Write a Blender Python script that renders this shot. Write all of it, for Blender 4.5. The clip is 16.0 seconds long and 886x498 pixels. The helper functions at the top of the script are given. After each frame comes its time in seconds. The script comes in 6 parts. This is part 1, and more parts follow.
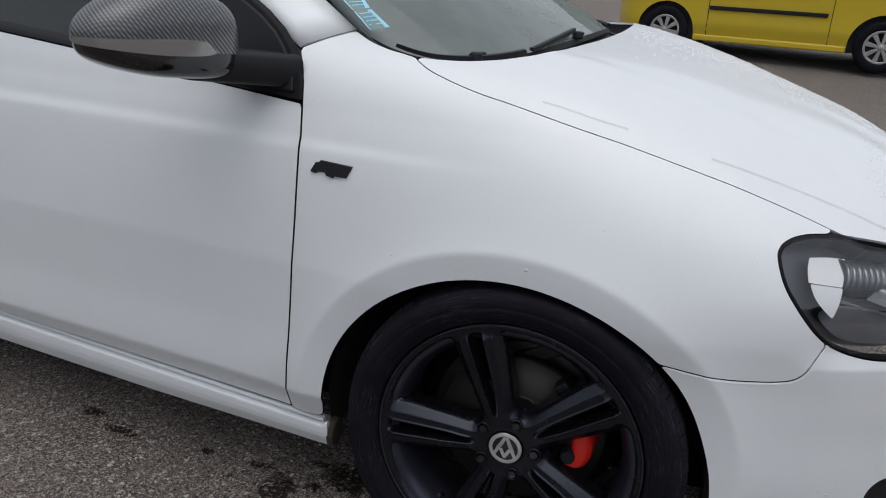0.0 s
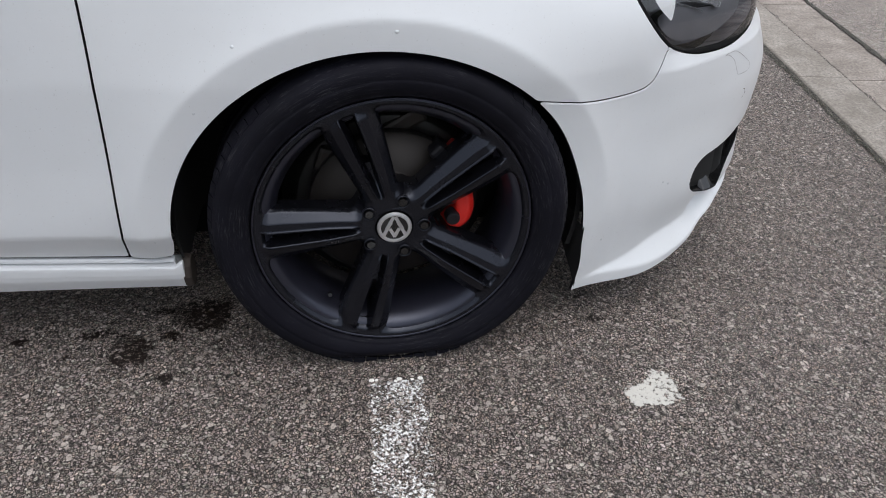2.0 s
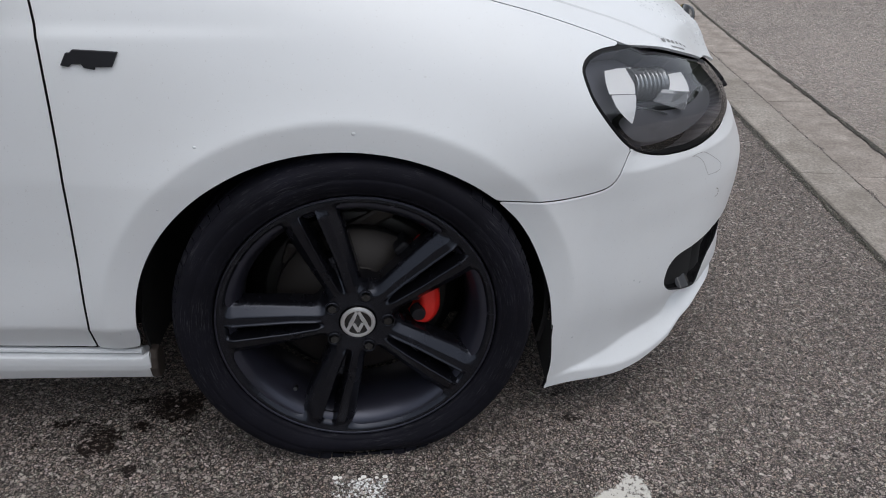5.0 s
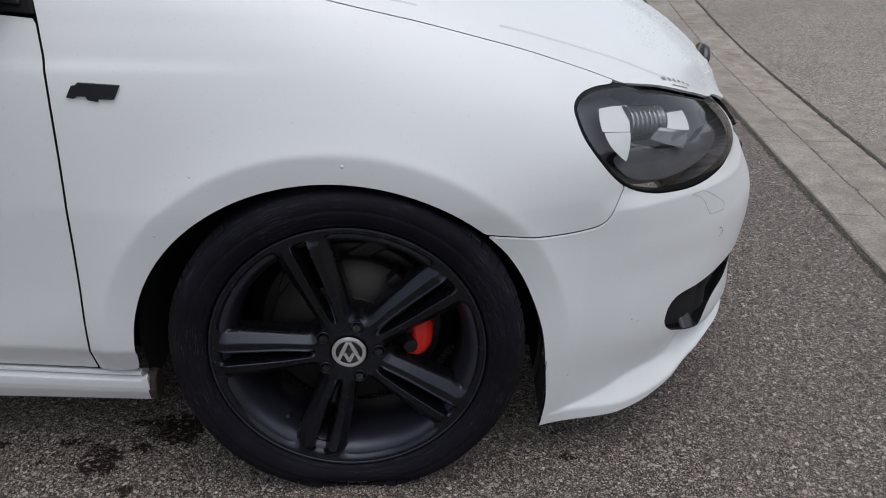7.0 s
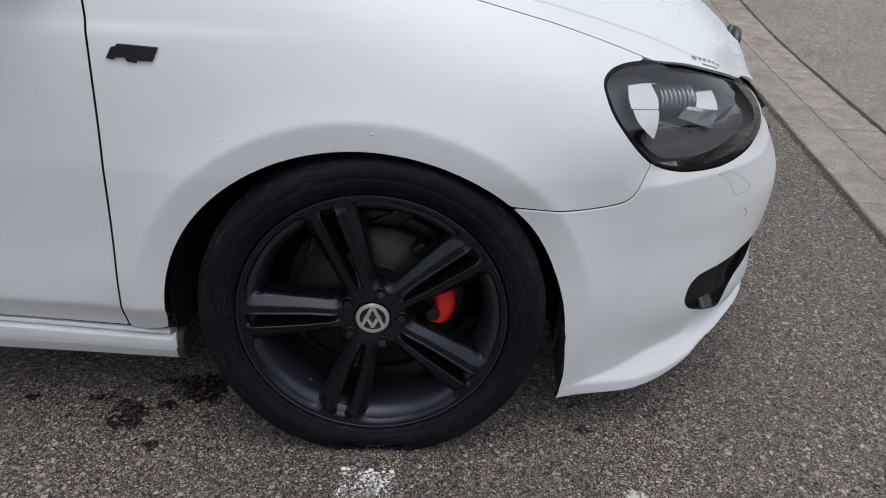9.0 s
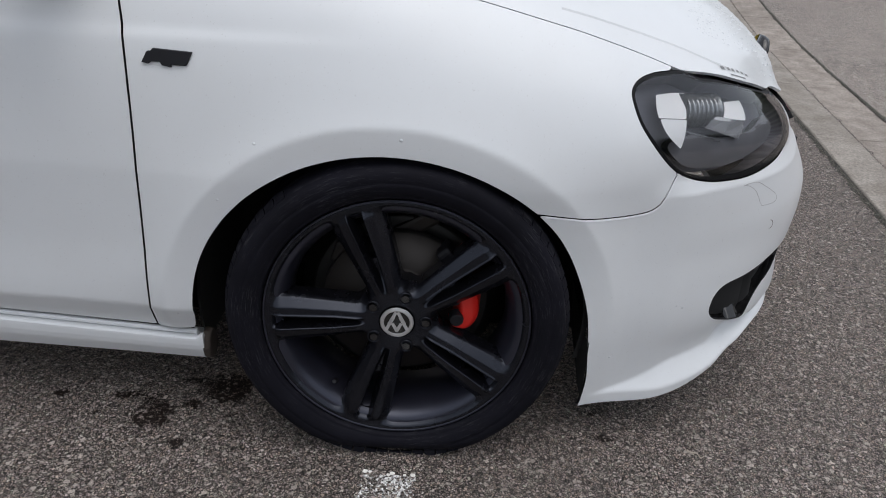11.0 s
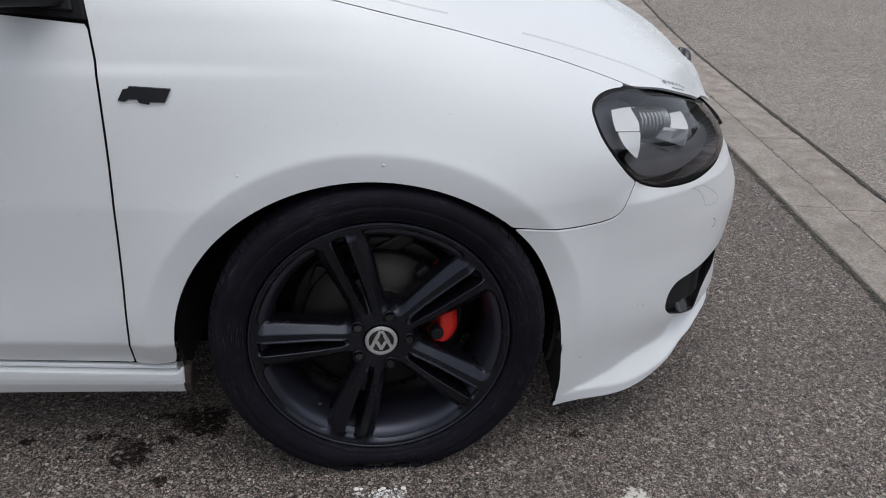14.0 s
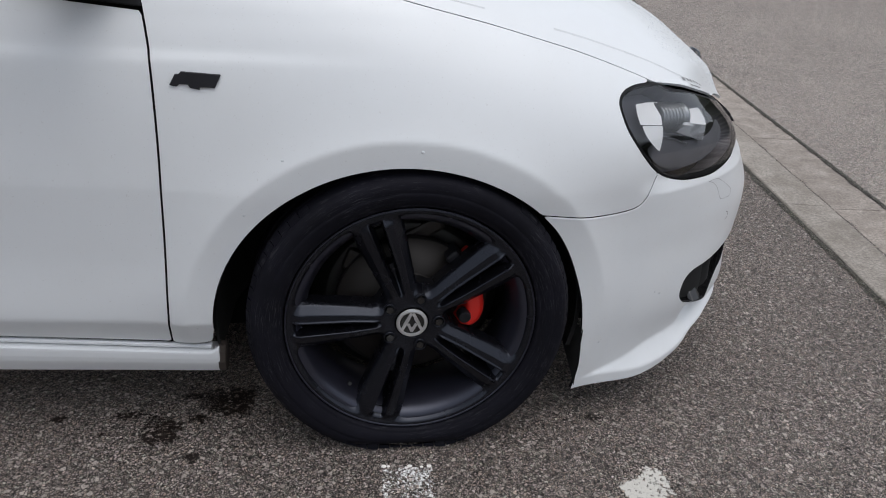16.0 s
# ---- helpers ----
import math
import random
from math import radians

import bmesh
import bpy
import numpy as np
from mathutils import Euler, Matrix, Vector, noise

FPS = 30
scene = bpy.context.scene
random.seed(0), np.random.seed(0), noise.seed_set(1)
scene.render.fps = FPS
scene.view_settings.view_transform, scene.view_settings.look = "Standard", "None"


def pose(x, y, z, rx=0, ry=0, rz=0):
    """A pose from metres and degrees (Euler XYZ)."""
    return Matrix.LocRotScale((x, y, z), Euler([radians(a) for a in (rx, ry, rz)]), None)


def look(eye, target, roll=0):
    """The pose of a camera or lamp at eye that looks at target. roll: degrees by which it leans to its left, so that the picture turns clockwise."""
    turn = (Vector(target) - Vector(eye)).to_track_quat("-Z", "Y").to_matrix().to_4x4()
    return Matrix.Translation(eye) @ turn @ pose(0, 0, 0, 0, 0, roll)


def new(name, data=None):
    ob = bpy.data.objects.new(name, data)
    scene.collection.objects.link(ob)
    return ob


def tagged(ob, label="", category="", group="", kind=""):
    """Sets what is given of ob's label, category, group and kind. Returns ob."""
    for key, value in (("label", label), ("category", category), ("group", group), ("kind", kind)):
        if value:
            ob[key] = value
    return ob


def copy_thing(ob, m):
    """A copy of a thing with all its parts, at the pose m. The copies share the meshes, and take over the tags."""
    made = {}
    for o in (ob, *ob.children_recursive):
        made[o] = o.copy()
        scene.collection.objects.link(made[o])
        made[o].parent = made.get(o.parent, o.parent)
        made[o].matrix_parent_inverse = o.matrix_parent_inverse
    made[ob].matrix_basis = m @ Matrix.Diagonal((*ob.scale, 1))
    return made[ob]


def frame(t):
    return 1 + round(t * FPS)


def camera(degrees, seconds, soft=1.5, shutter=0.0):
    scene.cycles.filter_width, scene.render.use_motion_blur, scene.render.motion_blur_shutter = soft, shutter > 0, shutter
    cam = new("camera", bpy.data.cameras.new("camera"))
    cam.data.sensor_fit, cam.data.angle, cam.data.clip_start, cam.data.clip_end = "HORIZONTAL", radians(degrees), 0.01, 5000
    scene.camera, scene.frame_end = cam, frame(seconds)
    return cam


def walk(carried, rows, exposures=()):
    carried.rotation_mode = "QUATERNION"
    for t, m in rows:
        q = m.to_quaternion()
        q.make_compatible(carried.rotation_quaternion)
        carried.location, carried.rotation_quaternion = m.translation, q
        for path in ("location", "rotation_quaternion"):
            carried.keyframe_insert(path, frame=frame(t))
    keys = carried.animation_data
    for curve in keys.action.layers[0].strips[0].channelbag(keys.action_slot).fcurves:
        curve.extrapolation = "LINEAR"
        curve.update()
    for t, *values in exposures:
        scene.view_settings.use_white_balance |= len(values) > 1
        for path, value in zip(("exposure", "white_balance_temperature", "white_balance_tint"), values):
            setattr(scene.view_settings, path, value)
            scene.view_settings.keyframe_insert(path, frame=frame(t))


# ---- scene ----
cam = camera(61.0, 16.0, soft=1.0)
PATH = [
    (0, (0.305, -2.053, 1.191), (-0.363, -0.314, 0.462), 3.6),
    (0.2, (0.258, -2.022, 1.169), (-0.308, -0.227, 0.491), 3.4),
    (0.5, (0.156, -1.956, 1.183), (-0.145, -0.177, 0.32), 3.2),
    (0.8, (0.132, -1.92, 1.157), (0.063, -0.243, 0.069), 1.7),
    (1, (0.11, -1.914, 1.143), (0.135, -0.28, -0.01), 2.2),
    (1.5, (0.017, -1.969, 1.122), (0.16, -0.361, -0.059), 2.6),
    (2, (-0.047, -2.026, 1.113), (0.154, -0.425, -0.068), 2.5),
    (2.5, (-0.098, -2.037, 1.115), (0.129, -0.409, -0.024), 3.1),
    (3, (-0.063, -2.077, 1.129), (0.186, -0.42, 0.037), 2.3),
    (3.5, (-0.014, -2.142, 1.145), (0.253, -0.47, 0.08), 1.6),
    (4, (-0.009, -2.092, 1.139), (0.263, -0.393, 0.12), 1.1),
    (4.5, (0.002, -2.025, 1.125), (0.247, -0.316, 0.115), 1.5),
    (4.7, (0.032, -2.026, 1.13), (0.221, -0.307, 0.125), 1.8),
    (6.8, (0.188, -2.042, 1.146), (0.176, -0.266, 0.228), 1.1),
    (7, (0.188, -2.04, 1.143), (0.174, -0.264, 0.224), 1.0),
    (7.5, (0.19, -2.049, 1.146), (0.17, -0.278, 0.217), 1.1),
    (8, (0.185, -2.062, 1.128), (0.156, -0.303, 0.177), 1.8),
    (8.5, (0.178, -2.068, 1.131), (0.138, -0.315, 0.168), 2.2),
    (9, (0.174, -2.068, 1.136), (0.117, -0.318, 0.17), 2.3),
    (9.5, (0.155, -2.065, 1.135), (0.081, -0.317, 0.166), 2.5),
    (12, (0.166, -2.084, 1.148), (0.046, -0.326, 0.203), 2.2),
    (12.5, (0.156, -2.089, 1.154), (0.036, -0.329, 0.211), 2.0),
    (13, (0.108, -2.118, 1.169), (0.11, -0.353, 0.23), 1.7),
    (13.5, (0.046, -2.135, 1.174), (0.12, -0.368, 0.241), 1.6),
    (14, (0.022, -2.123, 1.173), (0.162, -0.353, 0.252), 2.4),
    (14.5, (0.019, -2.11, 1.174), (0.184, -0.337, 0.263), 2.8),
    (15, (0.038, -2.113, 1.17), (0.21, -0.341, 0.258), 2.9),
    (15.5, (0.021, -2.121, 1.168), (0.206, -0.355, 0.249), 3.1),
    (16, (-0.084, -2.178, 1.173), (0.109, -0.414, 0.249), 4.0),
]
walk(cam, [(t, look(eye, target, roll)) for t, eye, target, roll in PATH], [(0, -0.21), (0.5, -0.25), (1.0, -0.05), (1.5, 0.15), (2.0, 0.27), (3.5, 0.12), (4.5, 0.0), (7.0, -0.12), (8.5, -0.04), (12.5, -0.07), (15.0, -0.08), (16.0, -0.03)])

# ---- light ----
world = bpy.data.worlds.new("overcast_sky")
scene.world = world
world.use_nodes = True
_n, _l = world.node_tree.nodes, world.node_tree.links
sky = _n.new("ShaderNodeTexSky")
sky.sky_type = 'NISHITA'
sky.sun_disc = False
sky.sun_elevation, sky.sun_rotation = radians(78), radians(145)
sky.air_density, sky.dust_density, sky.ozone_density = 1.0, 1.5, 1.0
grey = _n.new("ShaderNodeHueSaturation")
grey.inputs["Saturation"].default_value = 0.33
_l.new(sky.outputs[0], grey.inputs["Color"])
_l.new(grey.outputs[0], _n["Background"].inputs[0])
_n["Background"].inputs[1].default_value = 0.20
sun = new("sun", bpy.data.lights.new("sun", 'SUN'))
sun.data.energy, sun.data.angle, sun.data.color = 1.25, radians(70), (1.0, 0.985, 0.975)
sun.matrix_world = look((0.7, -1.0, 6.0), (0, 0, 0))


# ---- materials ----
def material(name, color, rough=0.5, metal=0.0, coat=0.0):
    m = bpy.data.materials.new(name)
    m.use_nodes = True
    b = m.node_tree.nodes["Principled BSDF"]
    b.inputs["Base Color"].default_value = (*color, 1)
    b.inputs["Roughness"].default_value = rough
    b.inputs["Metallic"].default_value = metal
    b.inputs["Coat Weight"].default_value = coat
    b.inputs["Coat Roughness"].default_value = 0.04
    return m


class Nodes:
    """Short hand for wiring a node tree."""

    def __init__(self, m):
        self.m, self.n, self.l = m, m.node_tree.nodes, m.node_tree.links
        self.b = self.n["Principled BSDF"]

    def add(self, kind, **inputs):
        node = self.n.new("ShaderNode" + kind)
        for key, value in inputs.items():
            self.put(node.inputs[key.replace("_", " ")], value)
        return node

    def put(self, socket, value):
        if isinstance(value, bpy.types.NodeSocket):
            self.l.new(value, socket)
        else:
            socket.default_value = value

    def place(self, scale=(1, 1, 1), world_place=True):
        src = self.add("NewGeometry").outputs["Position"] if world_place else self.add("TexCoord").outputs["Object"]
        mp = self.add("Mapping")
        self.l.new(src, mp.inputs["Vector"])
        mp.inputs["Scale"].default_value = scale
        return mp.outputs[0]

    def noise(self, vec, scale, detail=4.0, rough=0.6):
        t = self.add("TexNoise", Scale=scale, Detail=detail, Roughness=rough)
        self.l.new(vec, t.inputs["Vector"])
        return t.outputs["Fac"]

    def ramp(self, fac, *stops):
        r = self.add("ValToRGB")
        e = r.color_ramp.elements
        while len(e) < len(stops):
            e.new(0.5)
        for el, (p, c) in zip(e, stops):
            el.position = p
            el.color = (c, c, c, 1) if isinstance(c, (int, float)) else (*c, 1)
        self.l.new(fac, r.inputs[0])
        return r.outputs[0]

    def mix(self, fac, a, b, blend='MIX'):
        x = self.n.new("ShaderNodeMix")
        x.data_type, x.blend_type = 'RGBA', blend
        self.put(x.inputs[0], fac)
        for sock, v in ((x.inputs[6], a), (x.inputs[7], b)):
            self.put(sock, (*v, 1) if isinstance(v, tuple) and len(v) == 3 else v)
        return x.outputs[2]

    def math(self, op, a, b=0.0):
        x = self.n.new("ShaderNodeMath")
        x.operation = op
        self.put(x.inputs[0], a)
        self.put(x.inputs[1], b)
        return x.outputs[0]

    def bump(self, height, strength=0.3, distance=0.002):
        x = self.add("Bump", Strength=strength, Distance=distance, Height=height)
        self.l.new(x.outputs[0], self.b.inputs["Normal"])
        return x.outputs[0]


def paint_material():
    m = material("white_paint", (0.715, 0.735, 0.75), 0.32, 0.0, 0.22)
    k = Nodes(m)
    v = k.place()
    surface_film = k.noise(v, 7.0, 6.0)
    specks = k.ramp(k.noise(v, 260.0, 1.0), (0.71, 0.0), (0.76, 1.0))
    # thin road film, thicker towards the sill by splash-shaped noise
    film = k.ramp(surface_film, (0.42, 0.0), (0.75, 1.0))
    c = k.mix(k.math('MULTIPLY', film, 0.10), (0.715, 0.735, 0.75), (0.55, 0.54, 0.52))
    c = k.mix(k.math('MULTIPLY', specks, 0.22), c, (0.35, 0.33, 0.31))
    k.put(k.b.inputs["Base Color"], c)
    k.put(k.b.inputs["Roughness"], k.math('ADD', 0.28, k.math('MULTIPLY', surface_film, 0.14)))
    k.bump(k.noise(v, 900.0, 2.0), 0.02, 0.0005)
    return m


def asphalt_material(name, dark, mid, light, scale, big_share):
    """Packed stone chips of two sizes with dark gaps between."""
    m = material(name, mid, 0.9)
    k = Nodes(m)
    v = k.place()
    warp = k.add("TexNoise", Scale=scale * 0.6, Detail=2.0)
    k.l.new(v, warp.inputs["Vector"])
    add = k.add("VectorMath")
    add.operation = 'MULTIPLY_ADD'
    k.l.new(warp.outputs["Color"], add.inputs[0])
    add.inputs[1].default_value = (0.0125, 0.0125, 0.0)
    k.l.new(v, add.inputs[2])
    v2 = add.outputs[0]

    def chips(size):
        cells = k.add("TexVoronoi", Scale=size)
        k.l.new(v2, cells.inputs["Vector"])
        edge = k.add("TexVoronoi", Scale=size)
        edge.feature = 'DISTANCE_TO_EDGE'
        k.l.new(v2, edge.inputs["Vector"])
        tone = k.add("SeparateColor")
        k.l.new(cells.outputs["Color"], tone.inputs[0])
        return tone, edge.outputs["Distance"]

    tone, edge = chips(scale)
    chip = k.ramp(tone.outputs[0], (0.0, dark), (0.35, mid), (0.80, tuple(x * 1.25 for x in mid)), (1.0, light))
    hue = k.ramp(tone.outputs[1], (0.0, (0.94, 1.04, 0.97)), (0.5, (1.01, 0.98, 1.05)), (1.0, (1.06, 1.00, 0.93)))
    chip = k.mix(1.0, chip, hue, 'MULTIPLY')
    gap = k.ramp(edge, (0.02, 0.0), (0.20, 1.0))
    c = k.mix(gap, tuple(x * 0.09 for x in dark), chip)
    tone2, edge2 = chips(scale * 0.58)
    big = k.math('MULTIPLY', k.ramp(tone2.outputs[0], (1 - big_share - 0.01, 0.0), (1 - big_share, 1.0)), k.ramp(edge2, (0.05, 0.0), (0.12, 1.0)))
    rimmed = k.math('MULTIPLY', k.ramp(tone2.outputs[0], (1 - big_share - 0.01, 0.0), (1 - big_share, 1.0)), k.ramp(edge2, (0.12, 0.75), (0.16, 0.0)))
    c = k.mix(rimmed, c, tuple(x * 0.25 for x in dark))
    c = k.mix(big, c, k.ramp(tone2.outputs[1], (0.0, mid), (0.8, tuple(x * 0.88 for x in light)), (1.0, light)))
    patchy = k.ramp(k.noise(v, 1.3, 5.0), (0.3, 0.92), (0.7, 1.08))
    fine = k.ramp(k.noise(v, 420.0, 2.0), (0.30, 0.55), (0.70, 1.45))
    c = k.mix(1.0, c, patchy, 'MULTIPLY')
    c = k.mix(1.0, c, fine, 'MULTIPLY')
    k.put(k.b.inputs["Base Color"], c)
    k.put(k.b.inputs["Roughness"], k.math('ADD', 0.5, k.math('MULTIPLY', tone.outputs[2], 0.4)))
    h = k.math('ADD', k.math('MULTIPLY', gap, 0.8), k.math('MULTIPLY', tone.outputs[1], 0.7))
    h = k.math('ADD', h, k.math('MULTIPLY', big, 0.5))
    h = k.math('ADD', h, k.math('MULTIPLY', k.noise(v, 600.0, 3.0), 0.3))
    k.bump(h, 1.0, 0.004)
    return m


def concrete_material(name, low, high, grime_color, speck):
    m = material(name, high, 0.85)
    k = Nodes(m)
    v = k.place()
    info = k.add("ObjectInfo")
    c = k.ramp(k.noise(v, 9.0, 8.0, 0.7), (0.3, low), (0.7, high))
    c = k.mix(1.0, c, k.ramp(k.noise(v, speck, 4.0, 0.8), (0.3, 0.45), (0.7, 1.4)), 'MULTIPLY')
    grime = k.ramp(k.noise(v, 3.2, 7.0, 0.75), (0.46, 0.0), (0.62, 1.0))
    c = k.mix(k.math('MULTIPLY', grime, 0.5), c, grime_color)
    c = k.mix(1.0, c, k.ramp(info.outputs["Random"], (0.0, 0.9), (1.0, 1.1)), 'MULTIPLY')
    k.put(k.b.inputs["Base Color"], c)
    k.bump(k.noise(v, 220.0, 5.0, 0.8), 0.7, 0.003)
    return m


def rubber_material():
    m = material("tyre_rubber", (0.018, 0.018, 0.02), 0.55)
    k = Nodes(m)
    v = k.place(world_place=False)
    c = k.ramp(k.noise(v, 6.0, 6.0), (0.35, (0.0028, 0.0028, 0.0056)), (0.7, (0.0062, 0.0061, 0.0112)))
    xyz = k.add("SeparateXYZ")
    k.l.new(v, xyz.inputs[0])
    round_way = k.math('ARCTAN2', xyz.outputs[2], xyz.outputs[0])
    radius = k.math('SQRT', k.math('ADD', k.math('MULTIPLY', xyz.outputs[0], xyz.outputs[0]), k.math('MULTIPLY', xyz.outputs[2], xyz.outputs[2])))
    ring = k.add("CombineXYZ", X=k.math('MULTIPLY', radius, 260.0), Y=k.math('MULTIPLY', round_way, 5.0))
    where = k.ramp(k.noise(v, 7.0, 3.0), (0.44, 0.0), (0.60, 1.0))
    scuff = k.math('MULTIPLY', k.ramp(k.noise(ring.outputs[0], 1.6, 5.0, 0.8), (0.53, 0.0), (0.66, 1.0)), where)
    c = k.mix(k.math('MULTIPLY', scuff, 0.27), c, (0.15, 0.15, 0.16))
    k.put(k.b.inputs["Base Color"], c)
    k.put(k.b.inputs["Roughness"], k.math('ADD', 0.66, k.math('MULTIPLY', k.noise(v, 30.0), 0.2)))
    k.b.inputs["Specular IOR Level"].default_value = 0.17
    k.bump(k.noise(v, 120.0, 5.0), 0.12, 0.001)
    return m


def satin_black(name, base, rough, spread=0.5, coat=0.0, blue=1.06):
    m = material(name, (base, base, base * blue), rough, 0.0, coat)
    k = Nodes(m)
    v = k.place(world_place=False)
    f = k.noise(v, 22.0, 6.0)
    c = k.ramp(f, (0.3, (base, base, base * blue)), (0.75, (base * (1 + spread), base * (1 + spread), base * (1 + spread) * blue)))
    k.put(k.b.inputs["Base Color"], c)
    k.put(k.b.inputs["Roughness"], k.math('ADD', rough - 0.06, k.math('MULTIPLY', f, 0.14)))
    k.bump(k.noise(v, 700.0, 2.0), 0.06, 0.0006)
    return m


def glass_material(name, tint, rough=0.0, surface_film=0.0, ior=1.5):
    """A thin clear shell: transparent with a mirror coat."""
    m = material(name, tint, rough)
    k = Nodes(m)
    clear = k.n.new("ShaderNodeBsdfTransparent")
    clear.inputs[0].default_value = (*tint, 1)
    gloss = k.n.new("ShaderNodeBsdfGlossy")
    gloss.inputs["Roughness"].default_value = 0.02 + rough
    fres = k.add("Fresnel", IOR=ior)
    mixer = k.n.new("ShaderNodeMixShader")
    k.l.new(fres.outputs[0], mixer.inputs[0])
    k.l.new(clear.outputs[0], mixer.inputs[1])
    k.l.new(gloss.outputs[0], mixer.inputs[2])
    last = mixer.outputs[0]
    # pale diffuse layer paints in the sky that the windscreen reflects
    if surface_film:
        film = k.n.new("ShaderNodeBsdfDiffuse")
        film.inputs[0].default_value = (0.42, 0.47, 0.45, 1)
        veil = k.n.new("ShaderNodeMixShader")
        k.put(veil.inputs[0], k.math('MULTIPLY', k.ramp(k.noise(k.place(), 5.0, 5.0), (0.3, 0.7), (0.7, 1.0)), surface_film))
        k.l.new(last, veil.inputs[1])
        k.l.new(film.outputs[0], veil.inputs[2])
        last = veil.outputs[0]
    k.l.new(last, k.n["Material Output"].inputs[0])
    return m


def carbon_material():
    m = material("carbon_weave", (0.06, 0.06, 0.065), 0.34, 0.0, 0.25)
    k = Nodes(m)
    w1 = k.add("TexWave", Scale=62.0, Distortion=0.4)
    w1.bands_direction = 'DIAGONAL'
    k.l.new(k.place(world_place=False), w1.inputs["Vector"])
    w2 = k.add("TexWave", Scale=62.0, Distortion=0.4)
    w2.bands_direction = 'DIAGONAL'
    k.l.new(k.place((-1, 1, 1), False), w2.inputs["Vector"])
    f = k.math('MULTIPLY', w1.outputs["Fac"], k.math('ADD', 0.55, k.math('MULTIPLY', w2.outputs["Fac"], 0.45)))
    k.put(k.b.inputs["Base Color"], k.mix(f, (0.025, 0.026, 0.028), (0.20, 0.205, 0.215)))
    k.bump(f, 0.15, 0.001)
    return m


def worn_sheet(name, color, rough, speck, threshold, rim, strong=1.0):
    """A worn film on the ground: opaque where the noise and the chips hold it."""
    m = material(name, color, rough)
    k = Nodes(m)
    v = k.place()
    n1 = k.noise(v, speck, 5.0, 0.75)
    n2 = k.noise(v, 14.0, 3.0)
    f = k.math('ADD', k.math('MULTIPLY', n1, 0.75), k.math('MULTIPLY', n2, 0.25))
    uv = k.add("VertexColor")
    uv.layer_name = "cover"
    f = k.math('ADD', f, k.math('SUBTRACT', k.math('MULTIPLY', uv.outputs[0], rim), rim))
    hold = k.ramp(f, (threshold, 0.0), (threshold + 0.05, 1.0))
    k.put(k.b.inputs["Base Color"], k.mix(k.noise(v, 300.0, 3.0), tuple(x * 0.72 for x in color), color))
    k.put(k.b.inputs["Alpha"], k.math('MULTIPLY', hold, strong))
    k.bump(n1, 0.6, 0.003)
    return m


PAINT = paint_material()
ASPHALT = asphalt_material("chipped_asphalt", (0.155, 0.130, 0.114), (0.345, 0.290, 0.255), (0.62, 0.550, 0.497), 182.0, 0.10)
ROADTOP = asphalt_material("road_asphalt", (0.32, 0.28, 0.25), (0.53, 0.46, 0.41), (0.76, 0.68, 0.61), 150.0, 0.10)
CONCRETE = concrete_material("kerb_concrete", (0.22, 0.196, 0.170), (0.36, 0.326, 0.288), (0.15, 0.130, 0.106), 95.0)
WORNCONCRETE = concrete_material("gutter_concrete", (0.20, 0.173, 0.150), (0.40, 0.352, 0.31), (0.15, 0.127, 0.108), 110.0)
RUBBER = rubber_material()
RIMBLACK = satin_black("satin_black_alloy", 0.0040, 0.25, 0.4, 0.0, 1.35)
RIMBLACK.node_tree.nodes["Principled BSDF"].inputs["Specular IOR Level"].default_value = 0.46
RIMBLACK.node_tree.nodes["Principled BSDF"].inputs["Specular Tint"].default_value = (0.77, 0.83, 1.0, 1)
# barrel alloy lighter and bluer than the face, painting in skylight on its floor
BARREL = satin_black("skylit_black_alloy", 0.012, 0.30, 0.5, 0.0, 1.45)
BARREL.node_tree.nodes["Principled BSDF"].inputs["Specular Tint"].default_value = (0.77, 0.82, 1.0, 1)
BARREL.node_tree.nodes["Principled BSDF"].inputs["Specular IOR Level"].default_value = 0.62
PLASTIC = satin_black("black_plastic", 0.0068, 0.5, 0.6, 0.0, 1.3)
PLASTIC.node_tree.nodes["Principled BSDF"].inputs["Specular IOR Level"].default_value = 0.30
GLOSSBLACK = satin_black("gloss_black", 0.006, 0.12, 0.5, 0.5)
LINER = satin_black("black_liner", 0.006, 0.9, 0.5)
GLASS = glass_material("lens_plastic", (0.96, 0.97, 0.98), 0.0, 0.0, 1.65)
SIDEGLASS = glass_material("dark_green_glass", (0.06, 0.11, 0.105), 0.0, 0.09)
WINDOW = glass_material("green_glass", (0.42, 0.55, 0.52), 0.0, 0.38)
CHROME = material("chrome", (0.85, 0.86, 0.87), 0.06, 1.0)
# near-white base colour stands for bright sky mirrored in the reflectors
BRIGHT = material("sky_white_reflector", (0.97, 0.97, 0.98), 0.35, 0.12)
MIRRORED = material("reflector_mirror", (0.70, 0.71, 0.73), 0.10, 0.85)
SILVER = material("silver_plastic", (0.62, 0.62, 0.63), 0.28, 0.7)
PRINT = material("grey_print", (0.20, 0.20, 0.205), 0.5)
JOINT = material("fine_joint", (0.30, 0.30, 0.30), 0.6)
HOUSING = satin_black("lamp_housing", 0.11, 0.32, 0.4, 0.0, 1.18)
BEZEL = satin_black("lamp_bezel_grey", 0.135, 0.4, 0.3, 0.2, 1.1)
RED = material("red_caliper_paint", (0.62, 0.018, 0.012), 0.35, 0.0, 0.3)
REDTRIM = material("red_trim", (0.20, 0.012, 0.02), 0.35)
STEEL = material("rusty_steel", (0.035, 0.030, 0.027), 0.5, 0.5)
